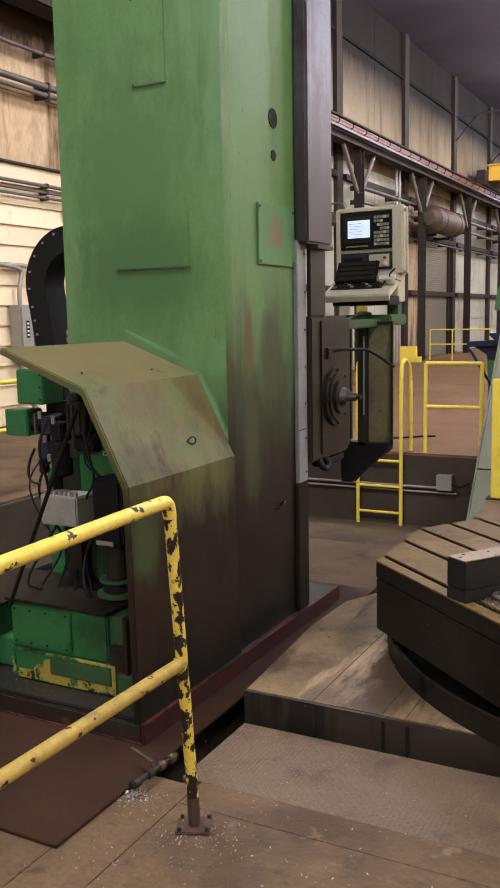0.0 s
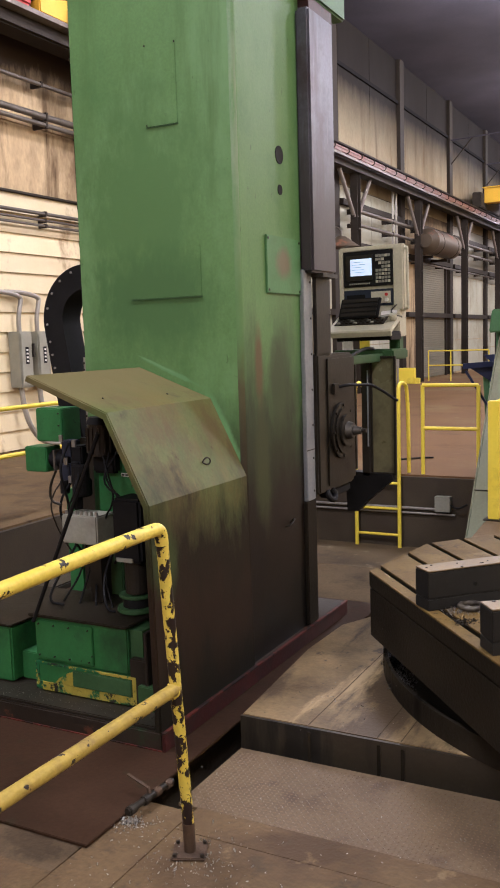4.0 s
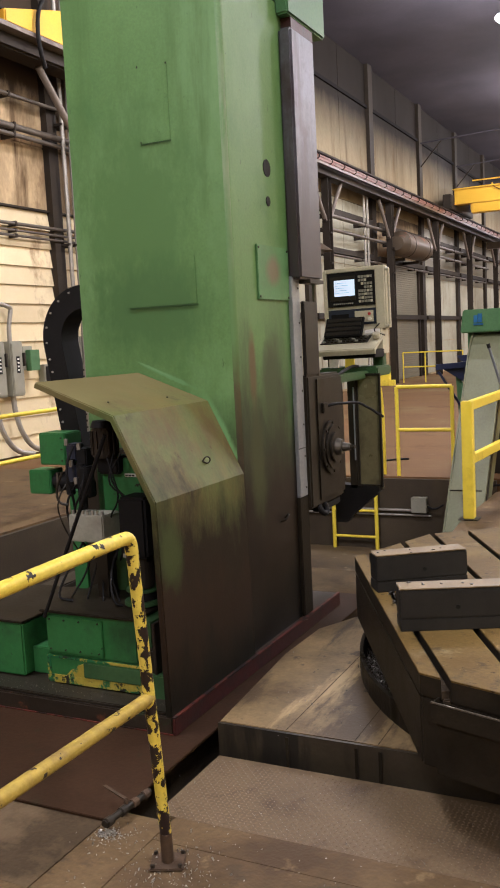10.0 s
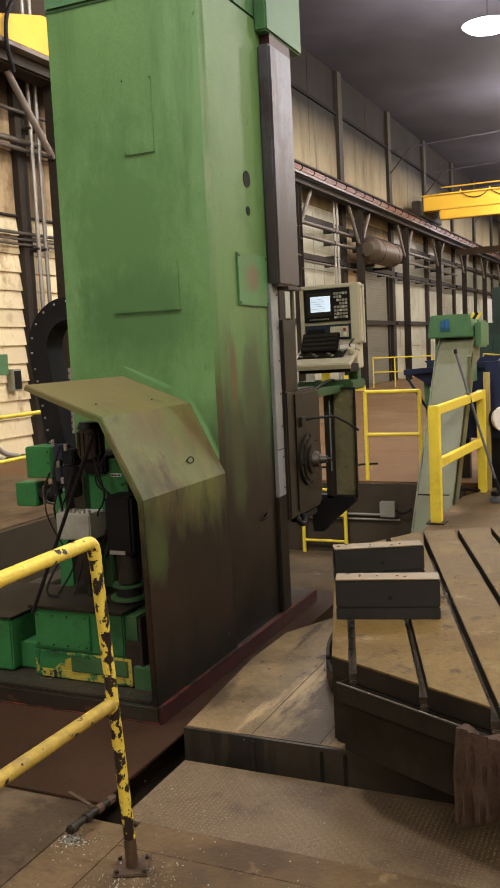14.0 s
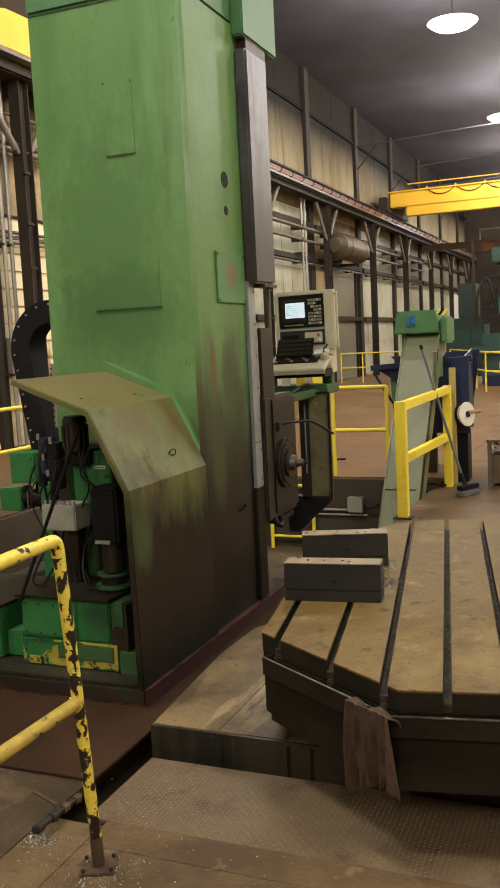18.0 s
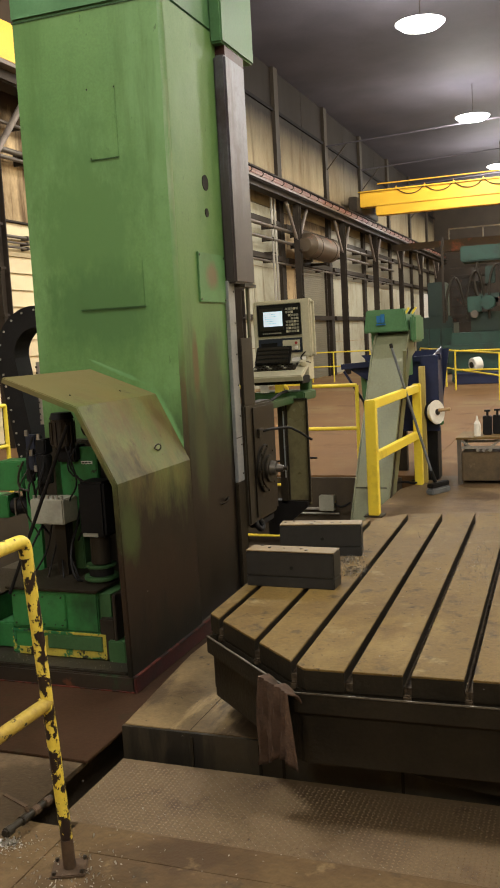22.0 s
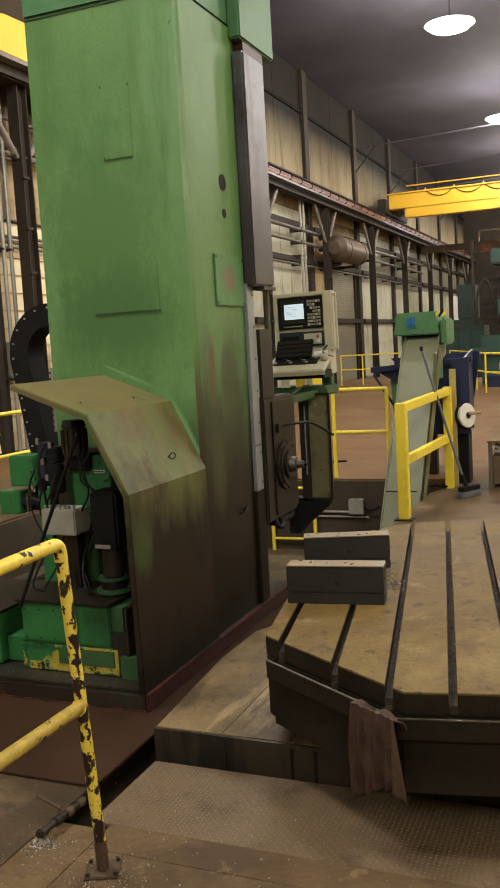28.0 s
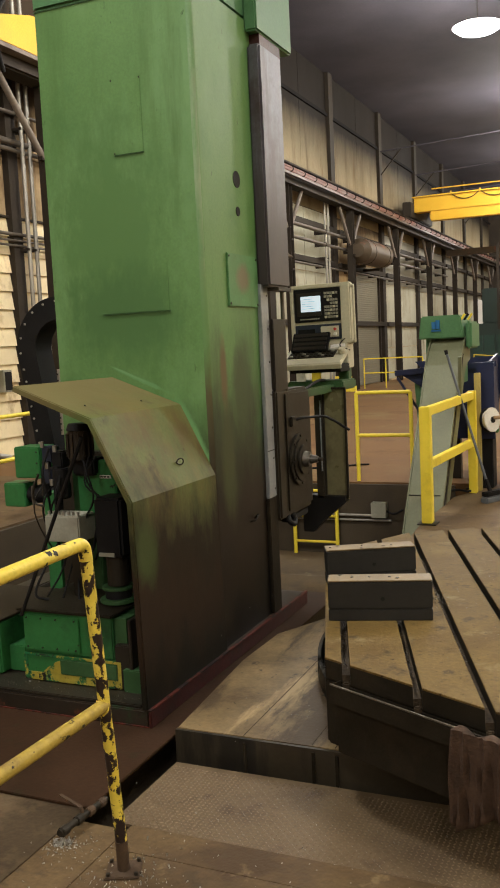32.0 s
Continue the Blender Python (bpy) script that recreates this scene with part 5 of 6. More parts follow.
# ---- conveyor corner ----
CONV = thing("chip_conveyor", (-1.92, 9.2, -0.82), "olive-grey inclined chip conveyor with green drive head", "conveyor")
top = [(8.05, -0.82), (8.3, -0.55), (8.62, 0.1), (9.22, 1.3), (9.32, 1.44), (9.45, 1.54), (9.62, 1.58)]
low = [(9.7, 1.4), (9.52, 1.36), (9.42, 1.26), (8.84, 0.06), (8.55, -0.6), (8.4, -0.82)]
part("incline", prism(top + low, -2.1, -1.78, "x"), CONVEYOR, CONV, "olive-grey sheet metal incline", 0.003)
side = [(y, z + 0.03) for y, z in top] + [(y + 0.06, z - 0.06) for y, z in low]
part("side_cheek", prism(side, -1.778, -1.765, "x"), CONVEYOR, CONV, "olive-grey side plate")
part("side_cheek", prism(side, -2.115, -2.102, "x"), CONVEYOR, CONV, "olive-grey side plate")
part("belt_gap", prism([(y + 0.02, z - 0.04) for y, z in top[1:5]] + [(y - 0.1, z + 0.06) for y, z in low[2:5]], -1.765, -1.758, "x"), DARK_STEEL, CONV, "dark slot in the side plate")
part("seam", box(-2.1, -1.78, 8.61, 8.617, 0.09, 0.1), DARK_STEEL, CONV)
part("drive_head", prism([(-2.12, 1.56), (-2.09, 1.79), (-1.7, 1.79), (-1.665, 1.56)], 9.36, 9.95, "y"), GREEN_SOFT, CONV, "soft green drive head", 0.012)
part("drive_side", box(-1.66, -1.6, 9.42, 9.9, 1.45, 1.72), GREEN_SOFT, CONV, "", 0.02)
part("head_back", box(-2.12, -1.74, 9.7, 9.95, 1.1, 1.56), GREEN_SOFT, CONV)
part("maker_mark", box(-1.98, -1.945, 9.345, 9.36, 1.66, 1.73), MARK_BLUE, CONV, "blue printed mark")
part("maker_mark", box(-1.94, -1.9, 9.345, 9.36, 1.66, 1.745), MARK_BLUE, CONV, "blue printed mark")
part("maker_mark", box(-1.985, -1.89, 9.345, 9.36, 1.635, 1.65), MARK_BLUE, CONV, "blue printed mark")
for k in range(3):
    part("hazard_stripe", obox(pose(-1.68 + 0.035 * k, 9.41, 1.765, 0, 35, 0), 0.02, 0.012, 0.075), YELLOW if k % 2 == 0 else BLACK, CONV, "yellow and black hazard stripe")
part("lift_arm", bar((-1.75, 9.2, 0.9), (-1.74, 9.05, 1.38), 0.03, 0.03), CONVEYOR, CONV)

for piece in CONV.children:
    if piece.name.split(".")[0] in ("incline", "side_cheek", "belt_gap", "lift_arm"):
        for v in piece.data.vertices:
            v.co.x += 0.055 * (v.co.z - 0.55)

BIN = thing("chip_hopper", (-2.0, 10.6, 0), "navy blue steel chip hopper behind the conveyor", "hopper")
part("front_wall", prism([(-2.55, 1.2), (-1.5, 1.26), (-1.62, 0.5), (-2.02, 0.5), (-2.3, 1.04)], 10.2, 10.22, "y"), NAVY, BIN)
part("back_wall", prism([(-2.55, 1.3), (-1.5, 1.34), (-1.62, 0.5), (-2.02, 0.5), (-2.3, 1.04)], 11.0, 11.02, "y"), NAVY, BIN)
part("side_wall", prism([(10.22, 1.26), (11.0, 1.36), (11.0, 0.5), (10.22, 0.5)], -1.6, -1.58, "x"), NAVY, BIN)
part("side_wall", prism([(-2.31, 1.04), (-2.55, 1.2), (-2.53, 1.22), (-2.29, 1.06)], 10.22, 11.0, "y"), NAVY, BIN)
part("rim", bar((-2.58, 10.17, 1.2), (-1.47, 10.17, 1.27), 0.06, 0.06), NAVY, BIN)
part("floor_pan", box(-2.02, -1.62, 10.2, 11.02, 0.46, 0.5), NAVY, BIN)
part("stand_leg", bar((-2.3, 10.3, 0), (-2.36, 10.3, 1.1), 0.06, 0.06), GREEN_SOFT, BIN, "green stand leg")
for x in (-1.95, -1.68):
    part("stand_leg", box(x - 0.05, x + 0.05, 10.3, 10.4, 0, 0.46), DARK_STEEL, BIN)
part("brace", bar((-2.55, 10.15, 1.15), (-2.3, 10.15, 0.75), 0.025, 0.025), NAVY, BIN)

BR = thing("push_broom", (-1.34, 8.9, 0), "push broom leaning against the yellow railing", "broom")
part("handle", rod((-1.365, 8.88, 0.09), (-1.745, 8.86, 1.44), 0.013, seg=12), BROOM_GREY, BR, "", 0, True)
part("grip", rod((-1.737, 8.86, 1.41), (-1.747, 8.86, 1.45), 0.017, seg=12), BLACK, BR, "", 0, True)
part("head", obox(pose(-1.34, 8.9, 0.085, 0, 0, 62), 0.27, 0.07, 0.045), BLACK, BR, "", 0.008)
part("bristles", obox(pose(-1.34, 8.9, 0.03, 0, 0, 62), 0.29, 0.085, 0.06), BROOM_GREY, BR, "grey-blue bristles", 0.012)
part("socket", rod((-1.365, 8.885, 0.1), (-1.4, 8.88, 0.22), 0.02, 0.016), BLACK, BR)

PO = thing("reel_post", (-1.57, 9.52, 0), "faded yellow post carrying a white cable reel", "post")
part("post", box(-1.6, -1.54, 9.49, 9.55, 0, 1.2), POST_YELLOW, PO, "", 0.004)
part("peg", rod((-1.54, 9.56, 0.73), (-1.3, 9.56, 0.75), 0.018), WOOD, PO, "wooden peg", 0, True)
part("base_tangle", tube([(-1.9, 9.3, 0.02), (-1.75, 9.38, 0.03), (-1.65, 9.3, 0.02), (-1.6, 9.42, 0.03), (-1.7, 9.5, 0.02)], 0.012), BLACK, PO, "", 0, True)
RE = thing("cable_reel", (-1.46, 9.56, 0.72), "round white cable reel hung on a peg", "reel")
ax = Vector((1, -0.55, 0.1)).normalized()
c0 = Vector((-1.46, 9.56, 0.72))
part("rim", rod(c0 - ax * 0.035, c0 - ax * 0.02, 0.125, seg=32), BLACK, RE, "", 0.004, True)
part("rim", rod(c0 + ax * 0.02, c0 + ax * 0.035, 0.125, seg=32), WHITE, RE, "", 0.004, True)
part("winding", rod(c0 - ax * 0.02, c0 + ax * 0.02, 0.1, seg=24), WHITE, RE, "", 0, True)
part("hub", rod(c0 - ax * 0.045, c0 + ax * 0.045, 0.032, seg=20), DARK_STEEL, RE, "", 0, True)
part("hanger_arm", box(-1.56, -1.42, 9.52, 9.56, 0.7, 0.74), BLACK, RE)
CB = thing("control_cabinet", (-1.5, 9.75, 0), "dark narrow cabinet behind the yellow post", "cabinet")
part("body", box(-1.58, -1.45, 9.66, 9.9, 0, 0.55), BLACK, CB, "", 0.008)
part("panel", box(-1.6, -1.42, 9.62, 9.66, 0.52, 1.3), NAVY, CB, "navy blue panel", 0.004)
part("cap", obox(pose(-1.5, 9.76, 0.6, 0, 0, 8), 0.2, 0.2, 0.05), GREEN_SOFT, CB, "", 0.01)

CART = thing("shop_cart", (-0.85, 9.7, 0), "grey steel shop table with open legs", "table")
part("top", box(-1.23, -0.45, 9.38, 9.95, 0.455, 0.475), TABLE_TOP, CART, "brown worn top", 0.003)
for x, y in ((-1.2, 9.41), (-0.48, 9.41), (-1.2, 9.92), (-0.48, 9.92)):
    part("leg", box(x - 0.02, x + 0.02, y - 0.02, y + 0.02, 0, 0.455), PIPE_DARK, CART)
for y in (9.41, 9.92):
    part("apron", box(-1.18, -0.5, y - 0.01, y + 0.01, 0.36, 0.385), PIPE, CART)
    part("truss", bar((-1.18, y, 0.44), (-1.08, y, 0.375), 0.012, 0.02), PIPE, CART)
    part("truss", bar((-0.9, y, 0.375), (-0.8, y, 0.44), 0.012, 0.02), PIPE, CART)
for k in range(3):
    part("bolt", rod((-1.02 + 0.06 * k, 9.4, 0.345), (-1.02 + 0.06 * k, 9.43, 0.345), 0.016, seg=8), PIPE, CART)
part("lower_box", box(-1.19, -0.47, 9.43, 9.92, 0.03, 0.32), PIT_FLOOR, CART, "brown sheet box under the top", 0.006)
SB = thing("spray_bottle", (-1.03, 9.5, 0.475), "white plastic bottle on the shop table", "bottle")
part("body", rod((-1.03, 9.5, 0.475), (-1.03, 9.5, 0.6), 0.034, 0.034, 20), WHITE, SB, "", 0.006, True)
part("shoulder", rod((-1.03, 9.5, 0.6), (-1.03, 9.5, 0.635), 0.033, 0.013, 20), WHITE, SB, "", 0, True)
part("nozzle", rod((-1.03, 9.5, 0.635), (-1.03, 9.5, 0.68), 0.013, 0.008, 14), WHITE, SB, "", 0, True)


def jug(x, y, label):
    j = thing("oil_can", (x, y, 0.475), label, "can", "cans on the shop table")
    part("body", box(x - 0.045, x + 0.045, y - 0.03, y + 0.03, 0.475, 0.67), BLACK, j, "", 0.008)
    part("neck", rod((x, y, 0.67), (x, y, 0.71), 0.012), BLACK, j)
    part("cap", box(x - 0.03, x + 0.03, y - 0.012, y + 0.012, 0.71, 0.73), BLACK, j, "", 0.003)


jug(-0.94, 9.62, "black metal can with a T-shaped cap")
jug(-0.85, 9.7, "black metal can with a T-shaped cap behind another")


def wall_column(y, wall_y, half=0.12):
    c = thing("wall_column", (-8.9, y, 0), "sooty steel runway column with braces", "column", "runway columns")
    b = box(-9.0, -8.8, y - 0.13, y - 0.11, 0, 5.88)
    box(-9.0, -8.8, y + 0.11, y + 0.13, 0, 5.88, b)
    box(-8.91, -8.89, y - 0.11, y + 0.11, 0, 5.88, b)
    part("shaft", b, STEEL_FRAME, c)
    for s in (-1, 1):
        part("brace", rod((-8.9, y + s * 0.13, 4.75), (-8.9, y + s * 1.15, 5.87), 0.055, seg=12), RUNWAY, c, "pale tubular brace", 0, True)
        part("brace_foot", box(-8.94, -8.86, y + s * 0.13, y + s * 0.22, 4.72, 4.9) if s > 0 else box(-8.94, -8.86, y - 0.22, y - 0.13, 4.72, 4.9), STEEL_FRAME, c)
    for z in (1.4, 2.15, 2.9, 3.6, 4.4):
        part("cleat", box(-8.8, -8.74, y - 0.2, y - 0.05, z, z + 0.04), STEEL_FRAME, c)
    part("wall_shaft", box(WX - 0.055, WX + 0.08, wall_y - half, wall_y + half, 0, ROOF), STEEL_FRAME, c)


for y in BAYS[1:-1]:
    if y == 12.3:
        wall_column(12.8, 12.42)
    else:
        wall_column(y, y - 0.3, 0.2)
RUN = thing("crane_runway", (-8.9, 20, 6.3), "long sooty steel crane runway beam along the wall", "crane runway")
part("lower_flange", box(-9.05, -8.72, -16, END, 5.88, 5.92), STEEL_FRAME, RUN)
part("web", box(-8.9, -8.87, -16, END, 5.92, 6.4), STEEL_FRAME, RUN)
part("upper_flange", box(-9.05, -8.72, -16, END, 6.4, 6.44), STEEL_FRAME, RUN)
part("walk_angle", box(-8.78, -8.68, 13.6, END, 6.11, 6.17), PIPE_DARK, RUN, "pale steel angle along the beam")
part("conductor_panel", box(-8.8, -8.76, 13.6, END, 6.2, 6.37), RUNWAY_PINK, RUN, "faded red conductor panel")
part("conductor_bar", box(-8.755, -8.735, 13.6, END, 6.32, 6.345), RUNWAY_RED, RUN, "red conductor bar")
part("conductor_bar", box(-8.755, -8.735, 13.6, END, 6.23, 6.25), RUNWAY_RED, RUN, "red conductor bar")

for lx, ly in LAMPS:
    lt = thing("high_bay_lamp", (lx, ly, ROOF), "round white high bay lamp hung from the roof", "ceiling lamp", "high bay lamps")
    part("lens", rod((lx, ly, LAMP_Z - 0.05), (lx, ly, LAMP_Z + 0.06), 0.45, 0.6, 32), LAMP_GLOW, lt, "glowing white lens", 0, True)
    part("housing", rod((lx, ly, LAMP_Z + 0.064), (lx, ly, LAMP_Z + 0.2), 0.4, 0.14, 24), STEEL_FRAME, lt, "", 0, True)
    part("hanger", rod((lx, ly, LAMP_Z + 0.2), (lx, ly, ROOF), 0.012), STEEL_FRAME, lt)

# ---- long wall ----
WEST = bpy.data.objects["wall_west"]
BOARD_BAYS = [(6.9, 12.3), (12.54, 17.45)]
for y0, y1 in BOARD_BAYS:
    for k in range(13):
        part("board", prism([(WX - 0.058, 0.02 + 0.293 * k), (WX - 0.005, 0.02 + 0.293 * k), (WX - 0.045, 0.308 + 0.293 * k), (WX - 0.058, 0.308 + 0.293 * k)], y0, y1, "y"), SIDING, WEST)
    for k, (a, b) in enumerate(((3.86, 4.82), (4.86, 6.1))):
        for j in range(2):
            w = (y1 - y0) / 2
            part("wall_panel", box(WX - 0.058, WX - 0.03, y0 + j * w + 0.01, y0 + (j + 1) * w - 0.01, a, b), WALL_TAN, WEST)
    part("ledge", box(WX - 0.058, WX + 0.02, y0, y1, 3.83, 3.86), STEEL_FRAME, WEST)
FAR_BAYS = list(zip(BAYS[5:-1], BAYS[6:]))
for n, (y0, y1) in enumerate(FAR_BAYS):
    a, b = y0 + 0.2, y1 - 0.5
    for j in range(2):
        w = (b - a) / 2
        part("wall_panel", box(WX - 0.058, WX - 0.035, a + j * w + 0.012, a + (j + 1) * w - 0.012, 6.85, ROOF - 0.02), WALL_UPPER, WEST)
    if n not in (2,):
        cuts = (0.05, 1.3, 3.8, 5.7) if n % 2 else (0.05, 0.9, 3.7, 4.3, 5.7)
        for z0, z1 in zip(cuts, cuts[1:]):
            for j in range(2):
                w = (b - a) / 2
                m = WALL_PALE if z1 < 4.0 or n < 2 else DOOR_GREY
                part("wall_panel", box(WX - 0.058, WX - 0.035 + 0.004 * j, a + j * w + 0.01, a + (j + 1) * w - 0.01, z0 + 0.01, z1 - 0.01), m, WEST)
    part("wall_panel", box(WX - 0.058, WX - 0.04, a, b, 5.72, 6.83), WALL_UPPER, WEST)
    for z in (2.15, 4.05, 5.15):
        part("girt", box(WX - 0.03, WX + 0.1, y0 + 0.14, y1 - 0.45, z, z + 0.16), STEEL_FRAME, WEST)
DOOR = thing("shutter_door", (WX, 32.7, 0), "grey ribbed roller shutter door in the long wall", "shutter", kind="structure")
for k in range(56):
    part("slat", prism([(WX - 0.035, 0.02 + 0.0765 * k), (WX - 0.02, 0.03 + 0.0765 * k), (WX - 0.02, 0.085 + 0.0765 * k), (WX - 0.035, 0.0955 + 0.0765 * k)], 31.0, 34.2, "y"), DOOR_GREY, DOOR)
for y in (30.92, 34.2):
    part("guide", box(WX - 0.03, WX + 0.06, y, y + 0.08, 0, 4.4), STEEL_FRAME, DOOR)
TK = thing("air_tank", (-8.7, 30.6, 4.58), "rusty tan horizontal air tank hung under the runway", "tank")
part("shell", rod((-8.7, 29.6, 4.58), (-8.7, 32.4, 4.58), 0.41, seg=40), TANK_TAN, TK, "", 0, True)
part("dished_end", rod((-8.7, 32.4, 4.58), (-8.7, 32.65, 4.58), 0.41, 0.22, 40), TANK_TAN, TK, "", 0, True)
part("dished_end", rod((-8.7, 29.35, 4.58), (-8.7, 29.6, 4.58), 0.22, 0.41, 40), TANK_TAN, TK, "", 0, True)
for y in (30.2, 32.0):
    part("strap", rod((-8.7, y, 4.58), (-8.7, y + 0.06, 4.58), 0.416, seg=40), STEEL_FRAME, TK, "", 0, True)
    part("hanger", box(-9.35, -8.7, y, y + 0.08, 4.07, 4.16), STEEL_FRAME, TK)


def long_pipe(y0, y1, x, z, r, label):
    t = thing("wall_pipe", (x, y0, z), label, "pipe", "pipes along the wall")
    part("run", rod((x, y0, z), (x, y1, z), r, seg=12), PIPE_DARK, t, "", 0, True)
    y = y0 + 0.5
    while y < y1:
        part("clamp", box(WX - 0.03, x + r + 0.005, y, y + 0.04, z - r - 0.01, z + r + 0.01), STEEL_FRAME, t)
        y += 2.9


for x, z, r in ((-9.2, 4.98, 0.05), (-9.2, 4.86, 0.035), (-9.25, 5.46, 0.03), (-9.3, 3.56, 0.028), (-9.3, 3.46, 0.02), (-9.3, 3.38, 0.02)):
    long_pipe(5.0, 17.8, x, z, r, "long steel pipe clamped to the sooty wall")
for x, z, r in ((-9.1, 5.0, 0.06), (-9.1, 4.62, 0.05), (-9.2, 3.95, 0.035)):
    long_pipe(23.8, 46.0, x, z, r, "long dark pipe along the far wall bays")
for y, x in ((12.49, -9.17), (12.68, -9.17)):
    t = thing("riser_pipe", (x, y, 0), "bright vertical conduit beside the runway column", "pipe", "risers")
    part("run", rod((x, y, 0.0), (x, y, 9.2), 0.035, seg=12), PIPE, t, "", 0, True)
    for z in (1.2, 3.3, 5.2):
        part("clamp", box(WX - 0.04, x + 0.03, y - 0.04, y + 0.04, z, z + 0.04), STEEL_FRAME, t)
for y in (27.3, 27.6):
    t = thing("riser_pipe", (-9.1, y, 0), "thin vertical pipe in the far bay", "pipe", "risers")
    part("run", rod((-9.1, y, 0.0), (-9.1, y, 6.2), 0.035, seg=10), PIPE, t, "", 0, True)
    part("clamp", box(WX - 0.04, -9.08, y - 0.03, y + 0.03, 4.2, 4.25), STEEL_FRAME, t)


def switch_box(y, label):
    t = thing("switch_box", (WX, y, 1.36), label, "switch box", "switch boxes on the wall")
    part("body", box(WX - 0.02, WX + 0.2, y, y + 0.27, 0.95, 1.78), GREY_BOX, t, "", 0.012)
    part("door", box(WX + 0.2, WX + 0.215, y + 0.015, y + 0.255, 0.98, 1.75), GREY_BOX, t, "", 0.006)
    part("label_plate", box(WX + 0.215, WX + 0.22, y + 0.1, y + 0.17, 1.3, 1.55), BLACK, t)
    for k in range(4):
        part("label_bar", box(WX + 0.22, WX + 0.223, y + 0.115, y + 0.155, 1.33 + 0.055 * k, 1.355 + 0.055 * k), WHITE, t)
    part("handle", box(WX + 0.21, WX + 0.25, y + 0.24, y + 0.28, 1.4, 1.6), DARK_STEEL, t, "", 0.005)
    part("conduit", tube([(WX + 0.08, y + 0.14, 1.78), (WX + 0.08, y + 0.14, 2.0), (WX + 0.08, y + 0.2, 2.2), (WX + 0.08, y + 0.22, 2.3), (WX + 0.06, y - 0.1, 2.36), (WX + 0.06, y - 0.5, 2.36)], 0.035, 10), PIPE, t, "", 0, True)
    part("flex", tube([(WX + 0.08, y + 0.12, 0.95), (WX + 0.1, y + 0.12, 0.7), (WX + 0.15, y + 0.16, 0.4), (WX + 0.2, y + 0.35, 0.12), (WX + 0.25, y + 0.7, 0.04)], 0.04, 10), PIPE, t, "", 0, True)


switch_box(10.48, "grey disconnect switch box with black label")
switch_box(10.88, "second grey disconnect switch box with conduit hoop")
GB = thing("green_wall_box", (WX, 11.4, 1.5), "small green control box on the siding", "control box")
part("back_box", box(WX - 0.02, WX + 0.1, 11.27, 11.5, 1.33, 1.7), GREY_BOX, GB, "", 0.006)
part("front", box(WX + 0.1, WX + 0.2, 11.33, 11.55, 1.32, 1.64), GREEN_SOFT, GB, "dark green front", 0.008)
GB2 = thing("wall_outlet", (WX, 12.0, 1.3), "small grey outlet box on the siding", "outlet box")
part("box", box(WX - 0.02, WX + 0.12, 11.75, 11.95, 1.05, 1.4), GREY_BOX, GB2, "", 0.008)
part("cover", box(WX + 0.12, WX + 0.13, 11.77, 11.93, 1.08, 1.37), BLACK, GB2)
for y, z in ((22.5, 3.86),):
    t = thing("shade_lamp", (-8.9, y, z), "dull tan dish lamp shade on the wall", "lamp")
    part("shade", rod((-8.9, y, z), (-8.9, y, z + 0.28), 0.5, 0.12, 28), TANK_TAN, t, "", 0, True)
    part("arm", tube([(-8.9, y, z + 0.28), (-8.9, y, z + 0.5), (-9.2, y, z + 0.55), (WX, y, z + 0.5)], 0.025, 8), PIPE_DARK, t, "", 0, True)
YB = thing("floor_guard", (-9.0, 28.4, 0), "yellow painted floor guard box by the wall", "guard")
part("plate", box(-9.35, -8.75, 28.2, 28.4, 0.0, 0.5), YELLOW, YB, "", 0.01)
part("kick", box(-8.74, -8.6, 28.22, 28.38, 0.0, 0.18), YELLOW, YB)

# runway hardware
for k in range(50):
    y = 14.0 + 0.95 * k
    part("rail_clip", tube([(-8.76, y, 6.2), (-8.66, y, 6.22), (-8.64, y, 6.3), (-8.68, y, 6.33)], 0.014, 6, rounds=1), STEEL_FRAME, RUN)
part("crane_rail", box(-8.93, -8.85, -16, END, 6.44, 6.5), STEEL_FRAME, RUN)
part("near_ledge", box(-8.72, -8.48, -16, 13.4, 6.06, 6.124), RUNWAY, RUN, "grey steel ledge under the crane truck")
part("near_skirt", box(-8.72, -8.66, -16, 13.4, 5.9, 6.06), STEEL_FRAME, RUN)

# crane end truck with hanging cable
EC = thing("crane_end_truck", (-8.7, 12.0, 6.125), "yellow crane end truck standing on the runway ledge", "crane truck")
part("truck", prism([(10.5, 6.125), (13.3, 6.125), (13.3, 6.76), (12.1, 6.72), (10.5, 6.3)], -8.68, -8.5, "x"), CRANE_YELLOW, EC, "tapered yellow end carriage", 0.02)
part("red_motor", box(-8.64, -8.5, 9.6, 10.34, 6.15, 6.5), RED, EC, "red motor cover", 0.03)
part("cable", tube([(-8.46, 11.6, 6.9), (-8.45, 11.35, 6.72), (-8.44, 11.15, 6.45), (-8.44, 11.1, 6.1), (-8.46, 11.18, 5.85), (-8.5, 11.3, 5.7)], 0.032, 10), BLACK, EC, "black hanging cable", 0, True)
WC = thing("wall_cabinet", (WX, 12.9, 1.5), "grey cabinet with a red label on the siding", "cabinet")
part("body", box(WX - 0.02, WX + 0.2, 12.6, 13.15, 1.25, 1.83), GREY_BOX, WC, "", 0.012)
part("label_plate", box(WX + 0.2, WX + 0.205, 12.85, 12.97, 1.4, 1.5), RED, WC, "red label")

